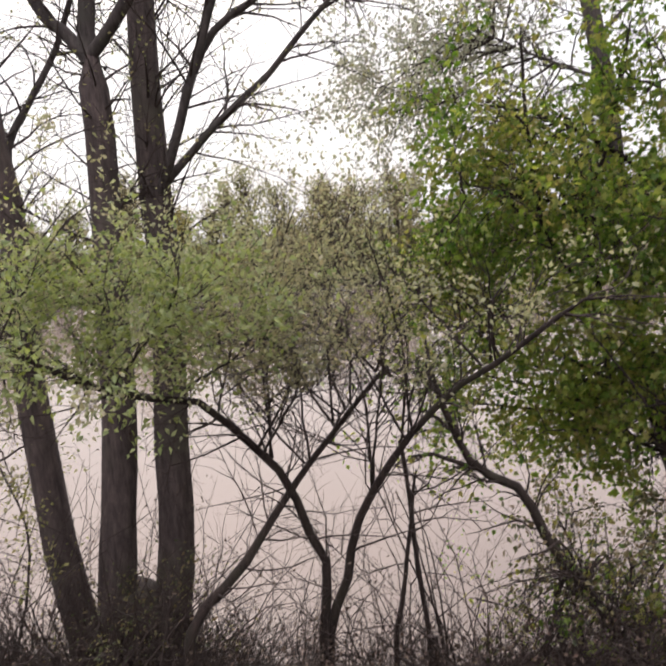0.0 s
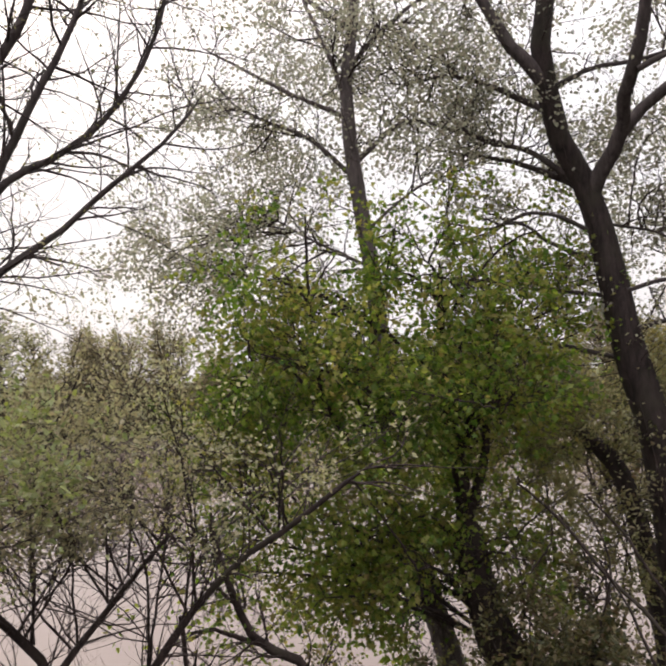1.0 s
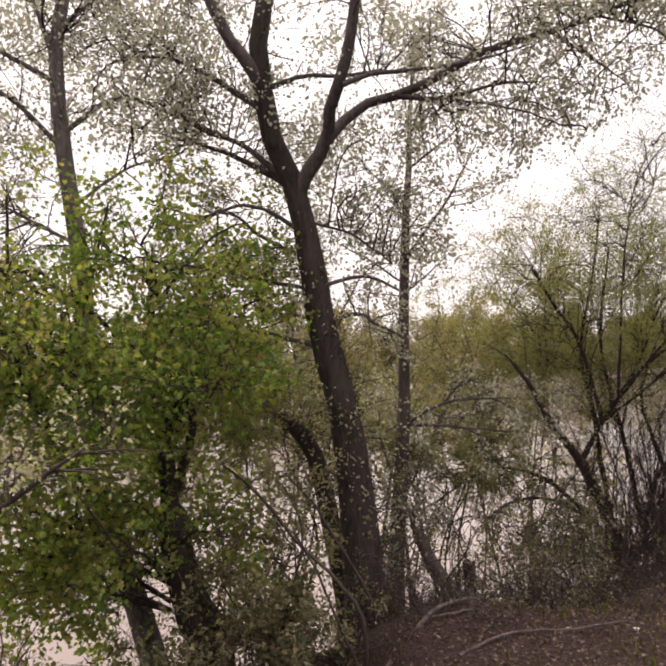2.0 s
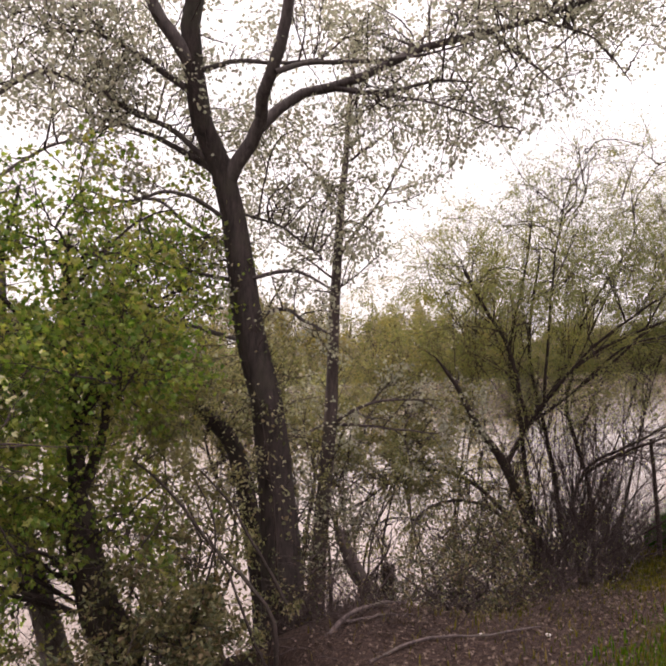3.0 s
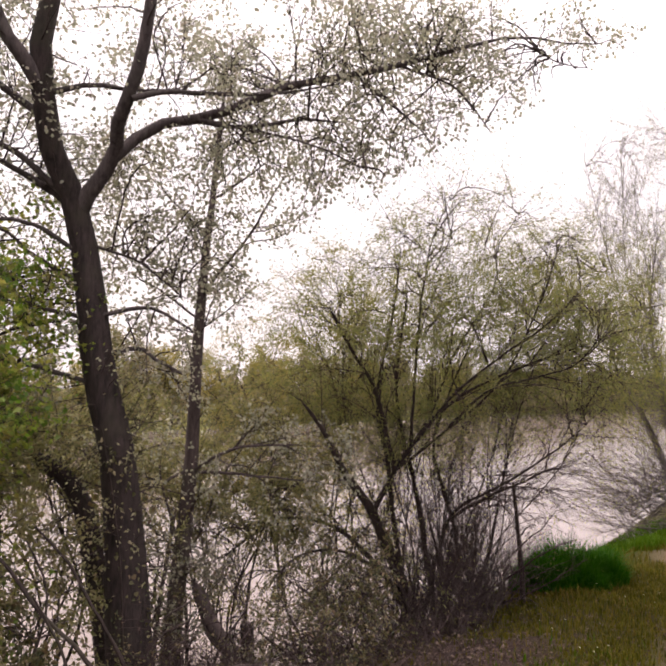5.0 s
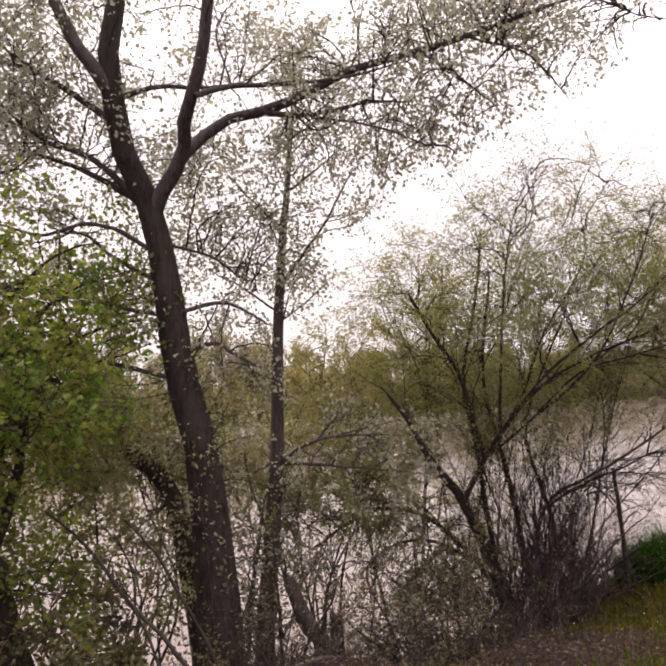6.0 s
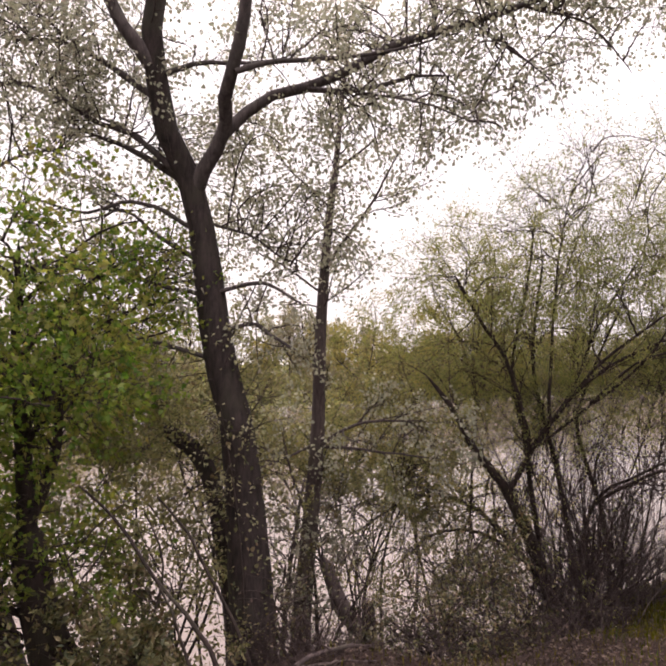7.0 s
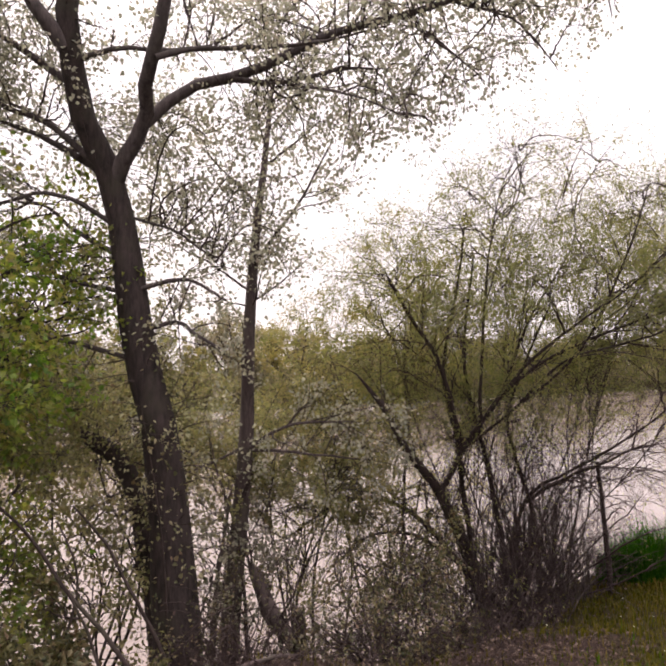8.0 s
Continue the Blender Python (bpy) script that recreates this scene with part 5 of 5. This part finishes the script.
dead_branch("fallen_branch", "greyish forked branch lying on the leaf litter", [
    (on_ground([(-0.36, 4.65), (-0.1, 4.87), (0.14, 5.13), (0.38, 5.45)], 0.03), 0.02, 0.009),
    (on_ground([(-0.05, 4.9), (0.2, 4.95), (0.45, 5.0)], 0.03), 0.012, 0.005)], BARK_GREY)
dead_branch("fallen_branch", "thin brown branch lying on the leaf litter", [(on_ground([(0.1, 4.4), (0.4, 4.6), (0.8, 4.65), (1.2, 4.9)]), 0.011, 0.005)], BARK_GREY)
dead_branch("dead_sapling", "broken dead stem standing in the thicket", [
    ([(2.78, 6.85, ground_at(2.78, 6.85) - 0.1), (2.72, 6.85, 0.61), (2.68, 6.85, 1.0)], 0.026, 0.014),
    ([(2.73, 6.85, 0.5), (2.8, 6.83, 0.62), (2.86, 6.82, 0.66)], 0.01, 0.004)], BARK_DARK, "sapling")


dead_branch("dead_sapling", "clump of thin straight dead stems at the bank's edge", [
    (base([(-2.58, 2.98, -0.62), (-2.62, 2.96, 0.0), (-2.64, 2.95, 0.3), (-2.65, 2.94, 0.58)], 0.1), 0.016, 0.012),
    (base([(-2.53, 3.04, -0.62), (-2.62, 2.98, 0.0), (-2.70, 2.91, 0.34)], 0.1), 0.008, 0.003),
    (base([(-2.52, 3.05, -0.62), (-2.58, 3.00, 0.0), (-2.64, 2.94, 0.28)], 0.1), 0.007, 0.003),
    (base([(-2.50, 3.07, -0.62), (-2.65, 2.94, -0.1), (-2.77, 2.84, 0.42)], 0.1), 0.007, 0.003),
    (base([(-2.51, 3.06, -0.62), (-2.57, 3.01, -0.1), (-2.59, 2.99, 0.2)], 0.1), 0.006, 0.003)], BARK_DARK, "sapling")


def stump(at, r0, tall, label, seed):
    r = np.random.default_rng(seed)
    x, y = at
    g = ground_at(x, y)
    top = thing("tree_stump", (x, y, g), label, "stump", "stumps on the bank")
    line, rad = stem([(x, y, g - 0.1), (x + 0.005, y, g + tall * 0.5), (x - 0.01, y, g + tall)], r0, r0 * 0.85, 8)
    v, q = tubes(line[None], rad[None], 12, r, 0.08)
    cap = np.vstack([v[-12:] , line[-1:] + [[0, 0, 0.015]]])
    cap[:12, 2] += r.uniform(0, 0.03, 12)
    v[-12:] = cap[:12]
    part("trunk", mesh_of("trunk", v, q), BARK_DARK, top)
    part("cut", mesh_of("cut", cap, tris=[(k, (k + 1) % 12, 12) for k in range(12)]), BARK_GREY, top, "weathered cut face")


for label, places, r0 in (
        ("dark crooked stem leaning on the bank", [(-0.5, 4.7, 0.02), (-0.7, 4.78, 0.28), (-0.9, 4.85, 0.44), (-1.11, 4.93, 0.65), (-1.29, 5.0, 0.82), (-1.5, 5.0, 1.0)], 0.016),
        ("thin dark stem leaning over the slope", [(-0.43, 5.2, -0.12), (-0.58, 5.25, 0.16), (-0.73, 5.3, 0.38), (-0.89, 5.35, 0.62), (-1.13, 5.4, 0.87)], 0.014),
        ("crooked dark stem among the brambles", [(-1.08, 4.9, -0.32), (-1.04, 4.93, -0.01), (-0.95, 4.95, 0.33), (-0.94, 4.97, 0.59), (-1.07, 5.0, 0.86)], 0.011),
        ("short dark stem among the brambles", [(-0.55, 4.7, -0.25), (-0.63, 4.73, -0.09), (-0.78, 4.77, 0.26), (-0.96, 4.8, 0.58)], 0.012)):
    dead_branch("dead_sapling", label, [(base(places, 0.1), r0, r0 * 0.5)], BARK_DARK, "sapling")

stump((0.29, 6.0), 0.055, 0.04 - ground_at(0.29, 6.0), "short dark stump on the bank's edge", 91)
stump((0.08, 6.1), 0.08, 0.22, "low rotten stump beside the slender tree", 92)
stump((-2.5, 2.95), 0.03, 0.3, "small broken stump at the bank's edge", 93)

# ---- grass, fallen leaves and flowers on the ground ----
def tufts(name, label, seed, x, y, tall, mat, wide=0.006, lean=0.5, category="grass", at=None, kind="stuff"):
    """Grass blades at the given places; each a bent, tapering strip."""
    r = np.random.default_rng(seed)
    n = len(x)
    p = np.stack([x, y, height(x, y) - 0.01], 1)
    yaw = r.uniform(0, 2 * np.pi, n)
    out = np.stack([np.cos(yaw), np.sin(yaw), np.zeros(n)], 1)
    side = np.stack([-np.sin(yaw), np.cos(yaw), np.zeros(n)], 1)
    h = (tall * r.uniform(0.55, 1.15, n))[:, None]
    b = (lean * r.uniform(0.2, 1.2, n))[:, None]
    up = np.array([0, 0, 1.0])
    w = wide * r.uniform(0.7, 1.3, n)[:, None]
    mid = p + up * h * 0.6 + out * h * b * 0.3
    tip = p + up * h * (1 - 0.25 * b) + out * h * b
    v = np.stack([p - side * w, p + side * w, mid - side * w * 0.7, mid + side * w * 0.7, tip], 1)
    def strips(v, as_name):
        base_i = (np.arange(len(v)) * 5)[:, None]
        return mesh_of(as_name, v.reshape(-1, 3), np.array([[0, 1, 3, 2]]) + base_i, np.array([[2, 3, 4]]) + base_i, smooth=False)

    if at is None:
        ob = part(name, strips(v, name), mat, None)
        return tagged(ob, label, category, kind=kind)
    top = thing(name, at, label, category, "tall grass clumps")
    sector = ((np.arctan2(y - at[1], x - at[0]) / np.pi + 1) * 3.5).astype(int) % 7
    for k in range(7):
        part("tuft", strips(v[sector == k], "tuft"), mat, top)
    return top


r = np.random.default_rng(101)
n = 34000
uu, vv = r.uniform(4.0, 17, n), r.uniform(0.7, 3.6, n)
bare_spot = (uu > 9.3) & (uu < 10.1) & (vv < 1.6)
keep = (r.random(n) < np.maximum(np.clip((uu - 5.4) / 2.0, 0.06, 1), np.exp(-(((vv - 1.25) / 0.3) ** 2))) * np.clip((vv - 0.7) / 0.4, 0.05, 1)) & ~(bare_spot & (r.random(n) < 0.9))
gx, gy = xy(uu[keep], vv[keep])
tufts("grass", "rough olive green grass on the bank", 102, gx, gy, np.full(len(gx), 0.09), GRASS_OLD, 0.005)
n = 42000
uu, vv = r.uniform(9.6, 16, n), r.uniform(0.8, 3.0, n)
keep = r.random(n) < np.clip((vv - 0.8) / 0.3, 0.02, 1) * np.clip((uu - 9.9 - 0.3 * (vv < 1.6)) / 0.3, 0.0, 1)
gx, gy = xy(uu[keep], vv[keep])
tufts("grass", "lush green grass along the bank's crest", 104, gx, gy, 0.13 + 0.13 * np.clip((vv[keep] - 1.6) / 0.8, 0, 1), GRASS_MID, 0.006)
n = 1500
uu, vv = r.normal(4.5, 0.5, n), r.normal(1.35, 0.2, n)
gx, gy = xy(uu, vv)
tufts("grass", "greener strip of grass along the path's edge", 106, gx, gy, np.full(len(gx), 0.08), GRASS_MID, 0.005)
n = 30000
uu, vv = r.uniform(4.0, 9.1, n), r.uniform(0.8, 2.9, n)
keep = r.random(n) < np.maximum(np.clip((uu - 5.6) / 1.6, 0.04, 1), np.exp(-(((vv - 1.25) / 0.28) ** 2))) * np.clip((vv - 0.75) / 0.4, 0.05, 1)
gx, gy = xy(uu[keep], vv[keep])
tufts("grass", "short olive grass beside the path", 105, gx, gy, np.full(len(gx), 0.06), GRASS_OLD, 0.005)
n = 16000
uu, vv = r.uniform(-4, 9, n), r.uniform(-2.5, 3.4, n)
keep = (r.random(n) < 0.35) & ((np.abs(vv) > 0.8) | (np.abs(vv) > 0.35 + 0.5 * r.random(n)))
gx, gy = xy(uu[keep], vv[keep])
tufts("weed_growth", "thin dry grass and weeds on the leaf litter", 103, gx, gy, np.full(len(gx), 0.08), GRASS_OLD, 0.004)
for k, (cx, cy, wide, tall) in enumerate([(3.27, 7.25, 0.36, 0.6), (3.7, 7.25, 0.28, 0.44), (3.0, 7.2, 0.2, 0.42), (3.5, 7.1, 0.25, 0.34)]):
    n = 5200
    rad, ang = wide * np.sqrt(r.random(n)), r.uniform(0, 2 * np.pi, n)
    bx, by = cx + rad * np.cos(ang), cy + rad * np.sin(ang)
    tufts("grass_clump", "rounded clump of tall bright green grass", 110 + k, bx, by, tall * (1.0 - 0.6 * (rad / wide) ** 2) * (0.8 + 0.22 * np.sin(ang * 3 + k * 1.7 + rad * 9) + 0.12 * np.sin(ang * 7 + rad * 17)), GRASS, 0.0045, 0.75, "grass", (cx, cy, ground_at(cx, cy)))

n = 15000
uu, vv = r.uniform(-5, 9, n), r.uniform(-2.0, 4.2, n)
keep = r.random(n) < np.where((vv > 0.5), 1.0, 0.4) * np.where(uu > 5.5, 0.4, 1.0)
lx, ly = xy(uu[keep], vv[keep])
lp = np.stack([lx, ly, height(lx, ly) + 0.008 + 0.012 * r.random(len(lx))], 1)
axis = r.normal(0, 1, lp.shape) * np.array([1, 1, 0.25])
n = 15000
uu, vv = r.uniform(2.2, 7.5, n), r.uniform(0.3, 3.3, n)
keep = r.random(n) < np.where(uu > 5.8, 0.35, 1.0)
lx, ly = xy(uu[keep], vv[keep])
lp = np.vstack([lp, np.stack([lx, ly, height(lx, ly) + 0.006 + 0.02 * r.random(len(lx))], 1)])
axis = np.vstack([axis, r.normal(0, 1, (len(lx), 3)) * np.array([1, 1, 0.35])])
litter = part("leaf_litter", blades("leaf_litter", lp, axis, (0.012, 0.037), "oval", r), LEAF_DRY, None)
tagged(litter, "brown fallen leaves scattered over the bank", "leaf litter", kind="stuff")


# ---- small things on the ground ----
def rock(name, at, size, label, seed):
    """A rounded, uneven stone lying on the ground."""
    r = np.random.default_rng(seed)
    bm = bmesh.new()
    bmesh.ops.create_icosphere(bm, subdivisions=2, radius=size)
    for vert in bm.verts:
        vert.co = vert.co * float(r.uniform(0.82, 1.12))
        vert.co.z *= 0.6
    me = bpy.data.meshes.new(name)
    bm.to_mesh(me)
    bm.free()
    x, y = at
    ob = part(name, me, STONE, None)
    ob.location = (x, y, ground_at(x, y) + size * 0.3)
    return tagged(ob, label, "stone", "stones on the litter")


STONE, st_nodes, st_links, st_p = material("pale_stone")
st_col = ramp(st_nodes, st_links, noise_node(st_nodes, st_links, 40, 4).outputs[0], [(0.3, (0.3, 0.27, 0.25)), (0.7, (0.42, 0.39, 0.36))]).outputs[0]
st_links.new(st_col, st_p.inputs["Base Color"])
st_p.inputs["Roughness"].default_value = 0.85
PETAL, _, _, pet_p = material("white_petal")
pet_p.inputs["Base Color"].default_value = (0.6, 0.6, 0.42, 1)
pet_p.inputs["Roughness"].default_value = 0.7
rock("stone", (1.23, 4.8), 0.02, "small pale stone lying on the leaf litter", 201)
rock("stone", (1.42, 4.95), 0.013, "tiny grey stone lying on the leaf litter", 202)
rock("stone", (0.8, 4.75), 0.014, "tiny grey stone lying on the leaf litter", 203)


def wildflower(at, seed):
    """A small white flower: a thin stalk and a ring of petals."""
    r = np.random.default_rng(seed)
    x, y = at
    g = ground_at(x, y)
    top = thing("wildflower", (x, y, g), "tiny white wildflower in the grass", "flower", "wildflowers in the grass")
    tall = 0.11
    line, rad = stem([(x, y, g - 0.02), (x + 0.008, y, g + tall * 0.5), (x + 0.004, y + 0.006, g + tall)], 0.0016, 0.001, 6)
    v, q = tubes(line[None], rad[None], 4)
    part("stalk", mesh_of("stalk", v, q), GRASS, top)
    yaw = np.arange(9) * 2 * np.pi / 9
    axis = np.stack([np.cos(yaw), np.sin(yaw), np.full(9, 0.35)], 1)
    part("petals", blades("petals", np.repeat(line[-1:], 9, 0), axis, (0.006, 0.008), "oval", r), PETAL, top)
    return top


first = wildflower((2.54, 5.06), 210)
r = np.random.default_rng(211)
spots = [(2.43, 5.69), (1.96, 5.75), (2.6, 5.12), (2.48, 5.15)]
for k in range(14):
    spots.append(xy(r.uniform(5.4, 9.0), r.uniform(1.0, 2.0)))
for x, y in spots:
    copy_thing(first, pose(x, y, ground_at(x, y), 0, 0, r.uniform(0, 360)))
